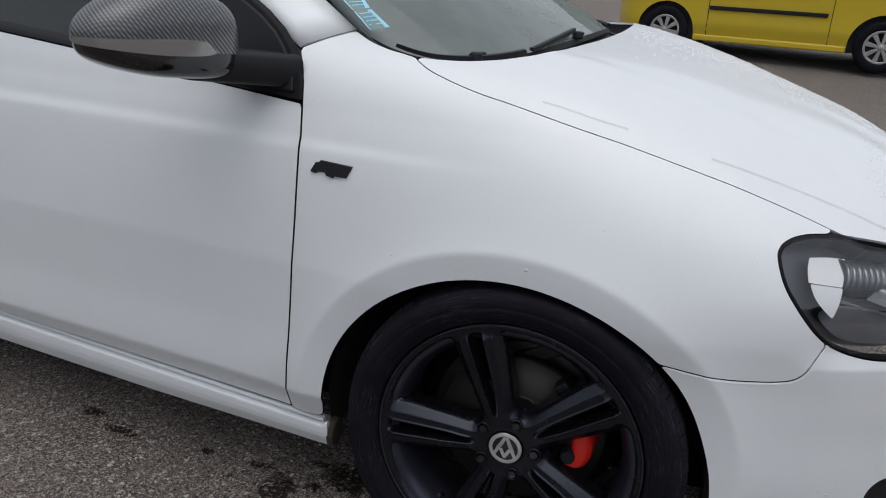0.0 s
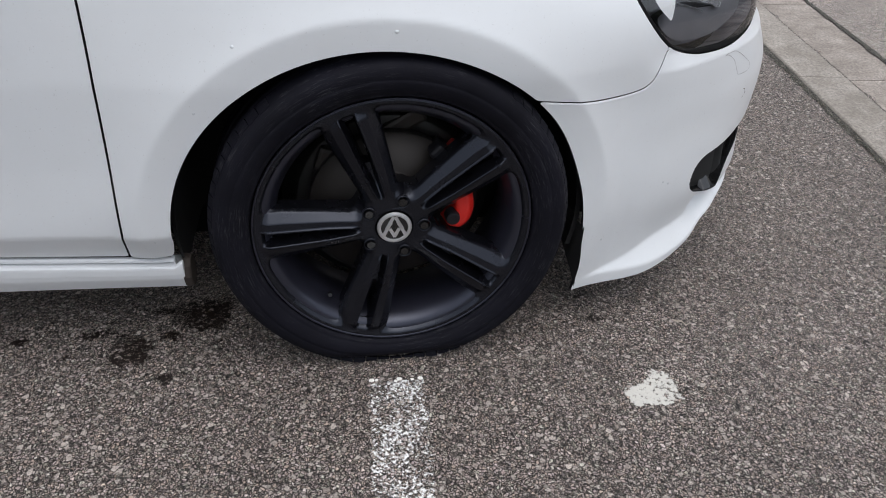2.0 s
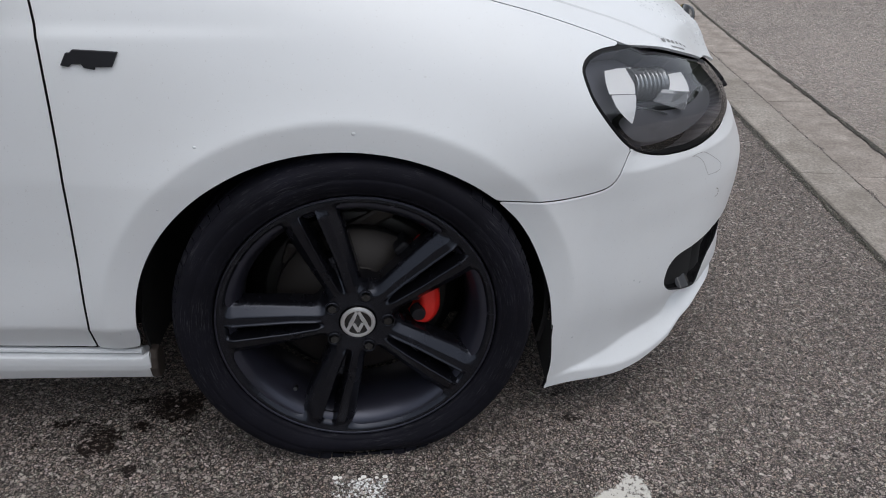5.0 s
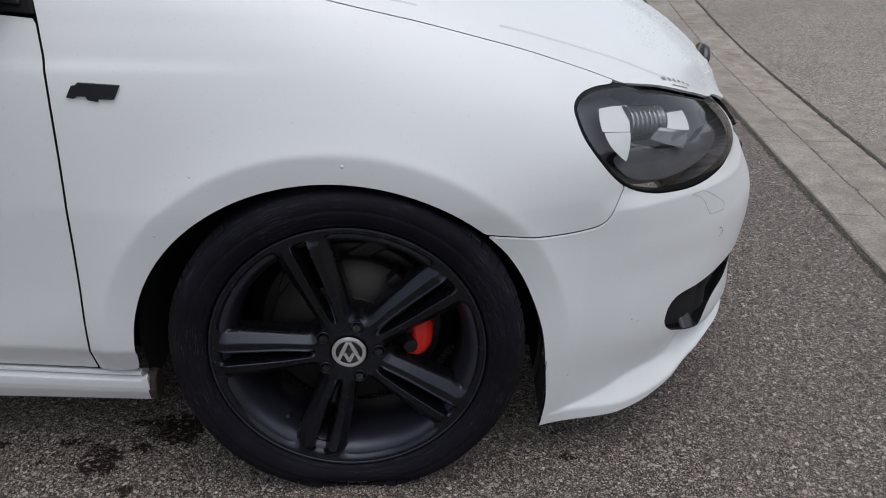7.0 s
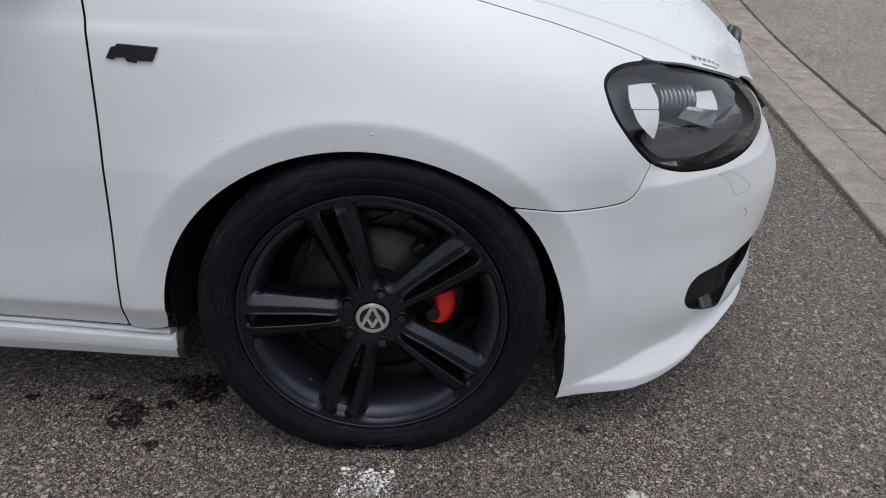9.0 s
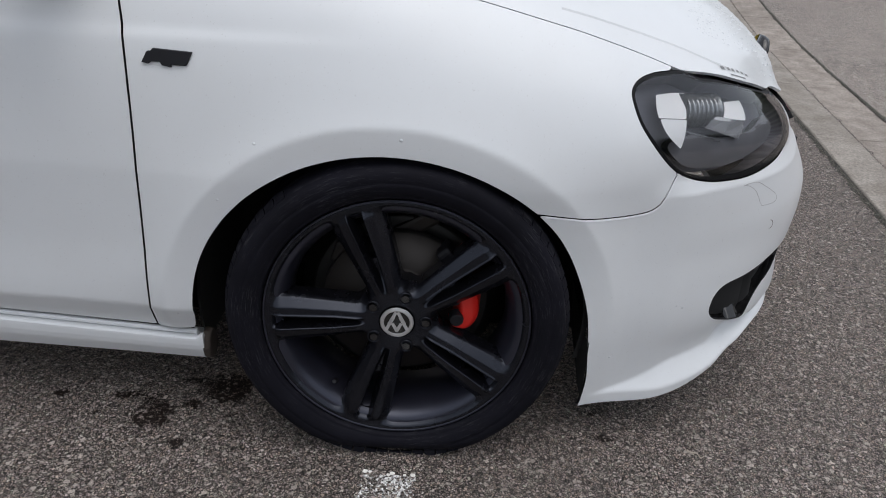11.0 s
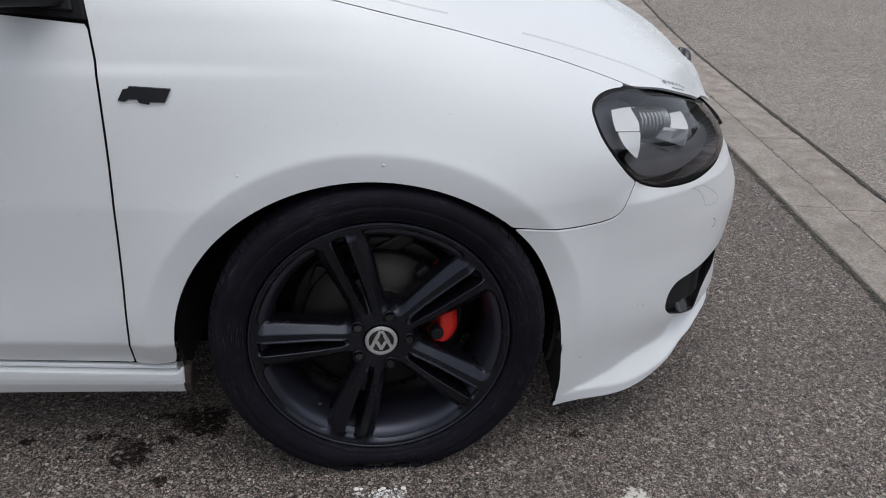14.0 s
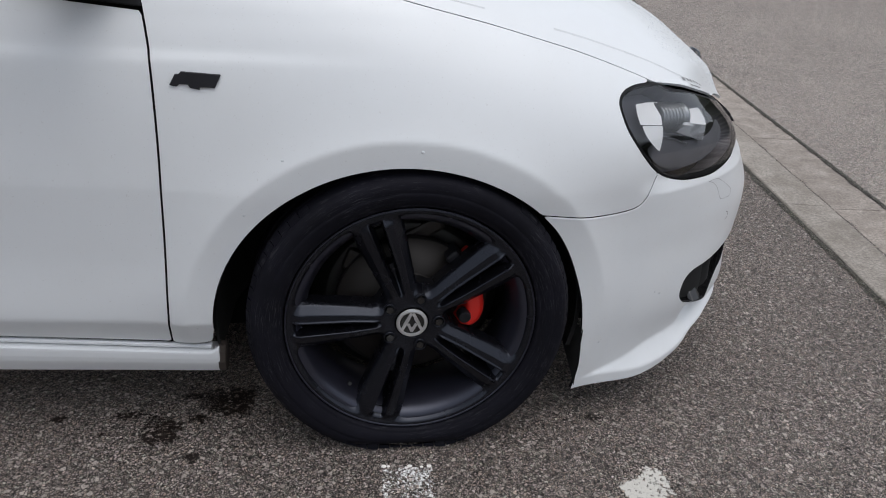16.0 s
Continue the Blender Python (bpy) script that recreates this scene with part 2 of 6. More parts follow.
SHIELD = material("grey_shield", (0.014, 0.013, 0.012), 0.5, 0.2)
DUSTY = satin_black("dusty_metal", 0.085, 0.6, 0.8, 0.0, 0.84)
CARBON = carbon_material()
SIGNAL = material("clear_signal", (0.24, 0.23, 0.225), 0.10, 0.45, 0.8)
STICKERINK = material("faded_ink", (0.28, 0.58, 0.70), 0.7)
STICKER = material("blue_paper", (0.34, 0.66, 0.78), 0.7)
FLAPRUBBER = material("dusty_flap_rubber", (0.036, 0.027, 0.022), 0.8)
DIRT = material("dirty_plastic", (0.085, 0.074, 0.063), 0.8)
SCREENDARK = material("dark_cabin", (0.03, 0.035, 0.035), 0.8)
# black of the rubber seals, also painted into panel gaps as their shade
SEALGAP = material("seal_rubber_and_gap_shade", (0.006, 0.006, 0.0075), 0.7)
SEALGAP.node_tree.nodes["Principled BSDF"].inputs["Specular IOR Level"].default_value = 0.25
DROP = material("water_drop", (0.66, 0.68, 0.70), 0.04)
YELLOW = material("yellow_paint", (0.58, 0.42, 0.022), 0.3, 0.0, 0.4)
HUBCAP = material("hubcap_silver", (0.36, 0.35, 0.34), 0.4, 0.4)
LINEPAINT = worn_sheet("worn_line_paint", (0.88, 0.88, 0.86), 0.7, 150.0, 0.512, 0.26)
PATCHPAINT = worn_sheet("white_paint_spill", (0.60, 0.58, 0.53), 0.7, 95.0, 0.425, 0.40)
OIL = worn_sheet("oil_film", (0.013, 0.007, 0.005), 0.5, 95.0, 0.440, 0.42, 0.95)


# ---- mesh tools ----
def smoothstep(a, b, t):
    t = np.clip((t - a) / (b - a), 0, 1)
    return t * t * (3 - 2 * t)


class Faces(list):
    """A list of faces of which those from mark on are the turned-in border."""

    mark = None


def mesh_object(name, verts, faces, mat, parent=None, label="", smooth=True):
    me = bpy.data.meshes.new(name)
    me.from_pydata([tuple(map(float, v)) for v in verts], [], [tuple(f) for f in faces])
    me.materials.append(mat)
    mark = faces.mark if isinstance(faces, Faces) else None
    # turned-in border goes black to stand for the shade inside the gap
    if mark is not None:
        me.materials.append(SEALGAP)
        me.polygons.foreach_set("material_index", [1 if a <= i < b else 0 for i in range(len(me.polygons)) for a, b in [next((m for m in mark if m[0] <= i < m[1]), (1, 0))]])
    if smooth:
        me.polygons.foreach_set("use_smooth", [True] * len(me.polygons))
    me.update()
    ob = new(name, me)
    if parent:
        ob.parent = parent
    if label:
        tagged(ob, label)
    return ob


def part(name, bm, mat, parent, label="", smooth=False):
    """Links a bmesh as one mesh object under a thing or under a part."""
    me = bpy.data.meshes.new(name)
    bmesh.ops.recalc_face_normals(bm, faces=bm.faces)
    if smooth:
        for f in bm.faces:
            f.smooth = True
    bm.to_mesh(me)
    bm.free()
    me.materials.append(mat)
    ob = new(name, me)
    ob.parent = parent
    if label:
        tagged(ob, label)
    return ob


def soften(ob, width, segments=2):
    mod = ob.modifiers.new("edge", 'BEVEL')
    mod.width, mod.segments, mod.limit_method, mod.angle_limit = width, segments, 'ANGLE', radians(35)
    return ob


def box(bm, m, sx, sy, sz):
    return bmesh.ops.create_cube(bm, size=1.0, matrix=m @ Matrix.Diagonal((sx, sy, sz, 1)))["verts"]


def lathe(profile, steps, axis='Y', start=0.0, sweep=2 * math.pi):
    """Turns (radius, depth) points round the local y axis."""
    closed = abs(sweep - 2 * math.pi) < 1e-6
    n = steps if closed else steps + 1
    verts, faces = [], []
    for i in range(n):
        a = start + sweep * i / steps
        for r, d in profile:
            verts.append((r * math.cos(a), d, r * math.sin(a)))
    k = len(profile)
    for i in range(steps):
        j = (i + 1) % n
        for p in range(k - 1):
            faces.append((i * k + p, i * k + p + 1, j * k + p + 1, j * k + p))
    return verts, faces


def curve_points(points, per=8, closed=False):
    """A smooth line through the points."""
    p = np.array(points, float)
    n = len(p)
    out = []
    for i in range(n if closed else n - 1):
        a, b, c, d = ((p[(i - 1) % n], p[i], p[(i + 1) % n], p[(i + 2) % n]) if closed
                      else (p[max(i - 1, 0)], p[i], p[i + 1], p[min(i + 2, n - 1)]))
        for t in np.arange(per) / per:
            out.append(0.5 * (2 * b + (c - a) * t + (2 * a - 5 * b + 4 * c - d) * t ** 2 + (3 * b - a - 3 * c + d) * t ** 3))
    if not closed:
        out.append(p[-1])
    return np.array(out)


def outline_distance(poly, u, v):
    """Signed distance to a closed outline, negative inside."""
    poly = np.asarray(poly, float)
    best = np.full(u.shape, 1e9)
    inside = np.zeros(u.shape, bool)
    for (ax, ay), (bx, by) in zip(poly, np.roll(poly, -1, 0)):
        ex, ey = bx - ax, by - ay
        L = ex * ex + ey * ey
        if L < 1e-14:
            continue
        t = np.clip(((u - ax) * ex + (v - ay) * ey) / L, 0, 1)
        best = np.minimum(best, (u - ax - t * ex) ** 2 + (v - ay - t * ey) ** 2)
        if ay != by:
            cross = ((ay > v) != (by > v)) & (u < (bx - ax) * (v - ay) / (by - ay) + ax)
            inside ^= cross
    return np.sqrt(best) * np.where(inside, -1, 1)


def clip_grid(points, dist, rows, cols):
    """The part of a grid of points where dist is negative, cut along its zero line."""
    d = dist.ravel()
    P = points.reshape(-1, 3)
    verts, faces, ids = [], [], {}

    def vert(i):
        if i not in ids:
            ids[i] = len(verts)
            verts.append(P[i])
        return ids[i]

    def cut(i, j):
        key = (min(i, j), max(i, j))
        if key not in ids:
            t = d[i] / (d[i] - d[j])
            ids[key] = len(verts)
            verts.append(P[i] + (P[j] - P[i]) * t)
        return ids[key]

    for r in range(rows - 1):
        for c in range(cols - 1):
            q = (r * cols + c, r * cols + c + 1, (r + 1) * cols + c + 1, (r + 1) * cols + c)
            ins = [d[i] < 0 for i in q]
            if not any(ins):
                continue
            if all(ins):
                faces.append([vert(i) for i in q])
                continue
            f = []
            for k in range(4):
                i, j = q[k], q[(k + 1) % 4]
                if d[i] < 0:
                    f.append(vert(i))
                if (d[i] < 0) != (d[j] < 0):
                    f.append(cut(i, j))
            if len(f) > 2:
                faces.append(f)
    return np.array(verts), faces


def with_flange(verts, faces, depth, lip=0.0012):
    """Turns the border of a sheet inwards, with a small rounded lip."""
    V = np.array(verts)
    normal = np.zeros_like(V)
    count = {}
    for f in faces:
        a, b, c = V[f[0]], V[f[1]], V[f[2]]
        n = np.cross(b - a, c - a)
        for k, i in enumerate(f):
            normal[i] += n
            e = (i, f[(k + 1) % len(f)])
            count[e] = count.get(e, 0) + 1
    normal /= np.maximum(np.linalg.norm(normal, axis=1), 1e-12)[:, None]
    edges = [e for e in count if (e[1], e[0]) not in count]
    out, extra = list(V), []
    low = {}
    for a, b in edges:
        for i in (a, b):
            if i not in low:
                low[i] = (len(out), len(out) + 1)
                out.append(V[i])
                out.append(V[i] - normal[i] * depth)
        extra.append((low[a][0], low[a][1], low[b][1], low[b][0]))
    done = Faces(list(faces) + extra)
    done.mark = [(len(faces), len(faces) + len(extra))]
    return np.array(out), done


# ---- the white car's outer form ----
XC, ZS = -0.10, 0.60
S_NOSE = XC + 0.9 * math.pi / 2


def bonnet_line(x):
    return 1.015 - 0.10 * x - 0.04 * np.clip(x, 0, 9) - 0.48 * np.clip(x - 0.27, 0, 2) ** 2


def half_width(x, z):
    q = np.minimum(np.hypot((x + 0.012) / 0.382, (z - 0.30) / 0.357), np.hypot((x + 2.590) / 0.382, (z - 0.30) / 0.357))
    fade = smoothstep(0.22, 0.42, z)
    flare = fade * np.where(q > 1.145, 0.021 * np.exp(-(q - 1.145) / 0.20), 0.021 - 0.055 * (1.145 - q)) + 0.012 * (1 - fade) * smoothstep(1.3, 1.1, q)
    ahead = smoothstep(-0.36, -0.48, x)
    low = 0.0265 * np.clip((0.316 - z) / 0.065, 0, 1.15) * smoothstep(0.2, -0.3, x) - 0.006 * smoothstep(0.46, 0.318, z) * ahead
    crease = 0.005 * smoothstep(0.85, 0.828, z) * smoothstep(0.05, -0.45, x)
    tail = 0.16 * np.clip((-2.55 - x) / 0.75, 0, 1.2) ** 2.5
    return 0.872 + flare - low + crease - 0.005 * smoothstep(0.05, -0.45, x) - 0.09 * np.clip(z - 0.6, 0, 0.3) - tail


LIP_LOW = curve_points([(0.36, 0.102), (0.41, 0.098), (0.457, 0.098), (0.516, 0.104), (0.572, 0.115), (0.622, 0.131), (0.665, 0.146), (0.71, 0.162), (0.76, 0.180), (0.81, 0.190), (0.87, 0.193), (1.0, 0.194), (1.42, 0.195)], 10)
LIP_EDGE = curve_points([(0.36, 0.120), (0.41, 0.122), (0.452, 0.125), (0.539, 0.130), (0.604, 0.141), (0.654, 0.153), (0.71, 0.168), (0.76, 0.186), (0.81, 0.196), (0.87, 0.199), (1.0, 0.200), (1.42, 0.201)], 10)
LIP_CREST = curve_points([(0.36, 0.126), (0.41, 0.128), (0.455, 0.134), (0.495, 0.150), (0.56, 0.178), (0.63, 0.190), (0.71, 0.195), (0.767, 0.203), (0.81, 0.207), (0.87, 0.208), (1.0, 0.208), (1.42, 0.208)], 10)
BLADE = curve_points([(0.60, 0.248), (0.72, 0.247), (0.76, 0.234), (0.80, 0.221), (0.90, 0.214), (1.42, 0.214)], 10)


def lip_edge(s):
    return np.interp(s, LIP_LOW[:, 0], LIP_LOW[:, 1])


# how far the nose swells (+) or draws in (-), in millimetres, by place along the outline and height
SWELL_S = (0.30, 0.42, 0.52, 0.64, 0.78, 0.90, 1.10)
SWELL_Z = (0.20, 0.24, 0.30, 0.34, 0.38, 0.44, 0.50, 0.545, 0.58, 0.615, 0.70, 0.80)
SWELL = (
    (0, 0, 0, 0, 0, 0, 0, 0, 0, 0, 0, 0),
    (0, 0, 0, 0, 0, 0, 0, 0, 0, -1, -1, -1),
    (0, 0, 0, 0, 0, 1, 1, 0, -6, -11, -10, -8),
    (-4, 2, 1, 0, 1, 3, 3, -3, -15, -19, -15, -10),
    (-30, -26, -14, -6, 0, 5, 4, -8, -24, -26, -20, -12),
    (-30, -28, -26, -14, -2, 7, 3, -18, -42, -44, -30, -14),
    (-30, -28, -26, -14, -2, 7, 0, -28, -52, -52, -34, -14),
)


def swell_grid():
    """The table laid out finely and smoothed."""
    ss, zz = np.arange(0.24, 1.16, 0.01), np.arange(0.04, 0.96, 0.005)
    rows = np.array([np.interp(zz, SWELL_Z, r) for r in SWELL])
    g = np.array([np.interp(ss, SWELL_S, rows[:, k]) for k in range(len(zz))]).T / 1000
    for axis, sigma in ((0, 2.5), (1, 3.0)):
        k = np.exp(-0.5 * (np.arange(-9, 10) / sigma) ** 2)
        k /= k.sum()
        g = np.apply_along_axis(lambda r: np.convolve(np.pad(r, 9, mode='edge'), k, 'valid'), axis, g)
    return g


SWELLING = swell_grid()


def swell(s, z):
    i, k = np.clip((s - 0.24) / 0.01, 0, SWELLING.shape[0] - 1.001), np.clip((z - 0.04) / 0.005, 0, SWELLING.shape[1] - 1.001)
    i0, k0 = i.astype(int), k.astype(int)
    u, v = i - i0, k - k0
    return (SWELLING[i0, k0] * (1 - u) + SWELLING[i0 + 1, k0] * u) * (1 - v) + (SWELLING[i0, k0 + 1] * (1 - u) + SWELLING[i0 + 1, k0 + 1] * u) * v


def body_level(x, y, z, puff=1.0):
    """Below zero inside the car's form, zero on its skin."""
    x, y, z = np.broadcast_arrays(np.asarray(x, float), np.asarray(y, float), np.asarray(z, float))
    nose = (0.905 - XC) - 0.03 * smoothstep(0.30, 0.12, z)
    s = np.where(x < XC, x, XC + 0.9 * np.arctan2(x - XC, np.maximum(np.abs(y), 1e-6)))
    shelf = (0.0135 * smoothstep(0.44, 0.54, s) + 0.0065 * smoothstep(0.58, 0.88, s)) * np.clip((0.604 - z) / 0.030, 0, 1)
    crest, edge = np.interp(s, LIP_CREST[:, 0], LIP_CREST[:, 1]), np.interp(s, LIP_EDGE[:, 0], LIP_EDGE[:, 1])
    lip = (0.020 * smoothstep(0.37, 0.60, s) + 0.012 * smoothstep(0.66, 0.76, s)) * np.clip((crest - z) / (crest - edge), 0, 1)
    foot = np.interp(s, BLADE[:, 0], BLADE[:, 1])
    blade = smoothstep(0.655, 0.72, s) * (0.020 * np.clip((0.330 - z) / 0.075, 0, 1) * smoothstep(foot - 0.006, foot, z) - 0.010 * smoothstep(foot + 0.001, foot - 0.004, z))
    hollow = (0.013 * smoothstep(0.41, 0.58, s) - 0.003 * smoothstep(0.62, 0.90, s)) * smoothstep(0.22, 0.0, z - crest)
    grow = 1 + shelf + lip + blade - hollow * np.clip((z - edge) / np.maximum(crest - edge, 1e-6), 0, 1) + puff * swell(s, z)
    X = np.clip((x - XC) / (nose * grow), 0, None)
    Z = np.clip((z - ZS) / (bonnet_line(x) - ZS), 0, None)
    w = smoothstep(-0.35, 0.45, x)
    b = 3.2 + (5.6 - 2.1 * w) * smoothstep(0.5, 0.78, z) * (1 - 0.62 * w) + 0.5 * smoothstep(0.45, 0.25, z)
    a = 2.9 - 0.8 * w
    return (np.abs(y) / (half_width(x, z) * grow)) ** b + X ** 2 + Z ** a - 1


def skin(s, z, inset=0.0):
    """Points of the right-hand skin: s runs along the plan outline, z up."""
    s, z = np.broadcast_arrays(np.asarray(s, float), np.asarray(z, float))
    ang = np.clip(s - XC, 0, None) / 0.9
    dx, dy, ox = np.sin(ang), np.cos(ang), np.minimum(s, XC)
    lo, hi = np.zeros(s.shape), np.full(s.shape, 1.4)
    for _ in range(36):
        m = (lo + hi) / 2
        f = body_level(ox + m * dx, m * dy, z)
        lo, hi = np.where(f < 0, m, lo), np.where(f < 0, hi, m)
    lo = lo - inset
    return np.stack([ox + lo * dx, -lo * dy, z], -1)


def bonnet_skin(x, y, puff=1.0):
    lo, hi = np.full(x.shape, 0.3), np.full(x.shape, 1.3)
    for _ in range(36):
        m = (lo + hi) / 2
        f = body_level(x, y, m, puff)
        lo, hi = np.where(f < 0, m, lo), np.where(f < 0, hi, m)
    return np.stack([x, y, lo], -1)


def side_panel(outline, step=0.0065, gap=0.0011, inset=0.0, depth=0.007, holes=()):
    """A panel of the right-hand skin inside an outline of (s, z), less holes."""
    o = np.asarray(outline)
    s = np.arange(o[:, 0].min() - 2 * step, min(o[:, 0].max() + 2 * step, S_NOSE) + step * 0.5, step)
    if o[:, 0].max() > S_NOSE - 0.01:
        s = np.append(s[s < S_NOSE - 0.3 * step], S_NOSE)
    z = np.arange(o[:, 1].min() - 2 * step, o[:, 1].max() + 2 * step, step)
    Z, S = np.meshgrid(z, s, indexing='ij')
    d = outline_distance(o, S, Z) + gap
    for h in holes:
        d = np.maximum(d, gap - outline_distance(h, S, Z))
    P = skin(S, Z, inset)
    v, f = clip_grid(P, d, *S.shape)
    if depth:
        v, f = with_flange(v, f, depth)
    return v, f


def mirrored(v, f):
    out = Faces(tuple(reversed(q)) for q in f)
    out.mark = f.mark if isinstance(f, Faces) else None
    return np.array(v) * (1, -1, 1), out


def both_sides(v, f):
    """The sheet and its twin on the other side, welded along the middle."""
    v = np.array(v)
    v[np.abs(v[:, 1]) < 1e-4, 1] = 0
    mv, mf = mirrored(v, f)
    n = len(v)
    index = [i if abs(v[i, 1]) < 1e-6 else i + n for i in range(n)]
    out = Faces(list(f) + [tuple(index[i] for i in q) for q in mf])
    if isinstance(f, Faces) and f.mark:
        a, b = f.mark[0]
        out.mark = [(a, b), (a + len(f), b + len(f))]
    return np.vstack([v, mv]), out


DOOR_LINE = curve_points([(-0.482, 0.909), (-0.470, 0.826), (-0.465, 0.69), (-0.468, 0.53), (-0.476, 0.35), (-0.479, 0.312), (-0.484, 0.262), (-0.4855, 0.2505)])
SEAM = curve_points([(0.2530, 0.557), (0.311, 0.550), (0.376, 0.543), (0.447, 0.544), (0.475, 0.556), (0.490, 0.585), (0.507, 0.618)])
LAMP_LOW = curve_points([(0.507, 0.618), (0.533, 0.605), (0.557, 0.597), (0.592, 0.590), (0.657, 0.586), (0.716, 0.591), (0.784, 0.603), (0.836, 0.620), (0.89, 0.636), (0.94, 0.651), (0.965, 0.664)])
LAMP_REAR = curve_points([(0.565, 0.7825), (0.509, 0.785), (0.477, 0.783), (0.455, 0.778), (0.438, 0.769), (0.429, 0.753), (0.434, 0.715), (0.455, 0.676), (0.482, 0.641), (0.507, 0.618)])
LAMP_TOP = curve_points([(0.965, 0.664), (0.950, 0.677), (0.900, 0.693), (0.845, 0.711), (0.765, 0.735), (0.664, 0.764), (0.565, 0.7825)])
_drop = 0.010 * smoothstep(0.95, 0.85, LAMP_TOP[:, 0]) * smoothstep(0.565, 0.61, LAMP_TOP[:, 0])
LAMP_BROW = LAMP_TOP - np.stack([0 * _drop, _drop], 1)
LAMP = np.vstack([LAMP_LOW[:-1], LAMP_BROW[:-1], LAMP_REAR[:-1]])
FENDER_TOP = curve_points([(-0.292, 1.006), (-0.245, 0.986), (-0.146, 0.960), (-0.041, 0.941), (0.069, 0.920), (0.185, 0.897), (0.300, 0.870), (0.391, 0.846), (0.490, 0.813), (0.565, 0.7825)])
ARCH_X, ARCH_Z, ARCH_A, ARCH_B = -0.012, 0.300, 0.382, 0.357
_a = np.linspace(math.pi, math.asin((0.557 - ARCH_Z) / ARCH_B), 50)
ARCH_REAR = np.vstack([[(-0.405, 0.2580), (-0.3995, 0.272)], np.stack([ARCH_X + ARCH_A * np.cos(_a), ARCH_Z + ARCH_B * np.sin(_a)], 1)])
BUMPER_REAR = curve_points([(0.381, 0.098), (0.387, 0.167), (0.379, 0.252), (0.366, 0.350), (0.336, 0.440), (0.298, 0.508), (0.2535, 0.557)])
VENT = curve_points([(0.628, 0.290), (0.626, 0.304), (0.631, 0.327), (0.644, 0.343), (0.663, 0.351), (0.703, 0.355), (0.748, 0.362), (0.783, 0.369), (0.84, 0.375), (0.95, 0.378), (1.05, 0.374), (1.05, 0.345), (0.95, 0.338), (0.87, 0.328), (0.826, 0.318), (0.777, 0.308), (0.748, 0.292), (0.731, 0.274), (0.722, 0.261), (0.710, 0.254), (0.683, 0.254), (0.654, 0.264), (0.637, 0.277)], closed=True)


# ---- ground ----
def ground_height(y):
    return 0.36 * float(smoothstep(2.5, 9.0, y))


def sheet(name, xs, ys, mat, lift, label, category="", kind="structure"):
    v = [(x, y, ground_height(y) + lift) for y in ys for x in xs]
    n = len(xs)
    f = [(r * n + c, r * n + c + 1, (r + 1) * n + c + 1, (r + 1) * n + c) for r in range(len(ys) - 1) for c in range(n - 1)]
    ob = mesh_object(name, v, f, mat)
    return tagged(ob, label, category, kind=kind)


_ys = [-600, -60, -14, -8] + list(np.linspace(-4, 10, 57)) + [14, 20, 40, 120, 600]
sheet("ground", [-600, -60, -6, -2, 0, 1.2, 1.545, 2.5, 8, 60, 600], _ys, ASPHALT, 0.0, "brown-grey asphalt with exposed stone chips", "ground")


def tree_line():
    """A far uneven belt of trees out of view, added to close the place on all sides and dim low skylight."""
    rnd = random.Random(17)
    n, v, f = 900, [], []
    tops = [5.6 + 1.2 * math.sin(0.031 * i) + 0.6 * math.sin(0.13 * i + 1) + 0.12 * math.sin(0.57 * i) + rnd.uniform(-0.06, 0.06) for i in range(n)]
    for i in range(n):
        a = 2 * math.pi * i / n
        for r, z in ((27.0, -0.3), (26.4 + rnd.uniform(-0.3, 0.3), tops[i] * 0.45), (27.2 + rnd.uniform(-0.3, 0.3), tops[i] * 0.8), (28.4, tops[i])):
            v.append((r * math.cos(a), r * math.sin(a), z))
    for i in range(n):
        j = (i + 1) % n
        for k in range(3):
            f.append((i * 4 + k, i * 4 + k + 1, j * 4 + k + 1, j * 4 + k))
    m = material("far_foliage", (0.05, 0.06, 0.035), 0.9)
    k = Nodes(m)
    k.put(k.b.inputs["Base Color"], k.ramp(k.noise(k.place(), 1.1, 6.0, 0.7), (0.35, (0.022, 0.028, 0.018)), (0.7, (0.085, 0.095, 0.060))))
    tagged(mesh_object("backdrop", v, f, m), "unseen dark belt of trees added round the car park", "trees", kind="structure")


tree_line()


def gutter_x(y):
    return 1.556 + 0.058 * y


_rx = [0.452, 2, 5, 12, 60, 600]
_v, _f = [], []
for y in _ys:
    for k, dx in enumerate(_rx):
        _v.append((gutter_x(max(-14, min(y, 20))) + dx, y, ground_height(y) + 0.004))
for r in range(len(_ys) - 1):
    for c in range(len(_rx) - 1):
        a = r * len(_rx) + c
        _f.append((a, a + 1, a + len(_rx) + 1, a + len(_rx)))
tagged(mesh_object("road", _v, _f, ROADTOP), "worn grey asphalt road beyond the gutter", "road", kind="structure")


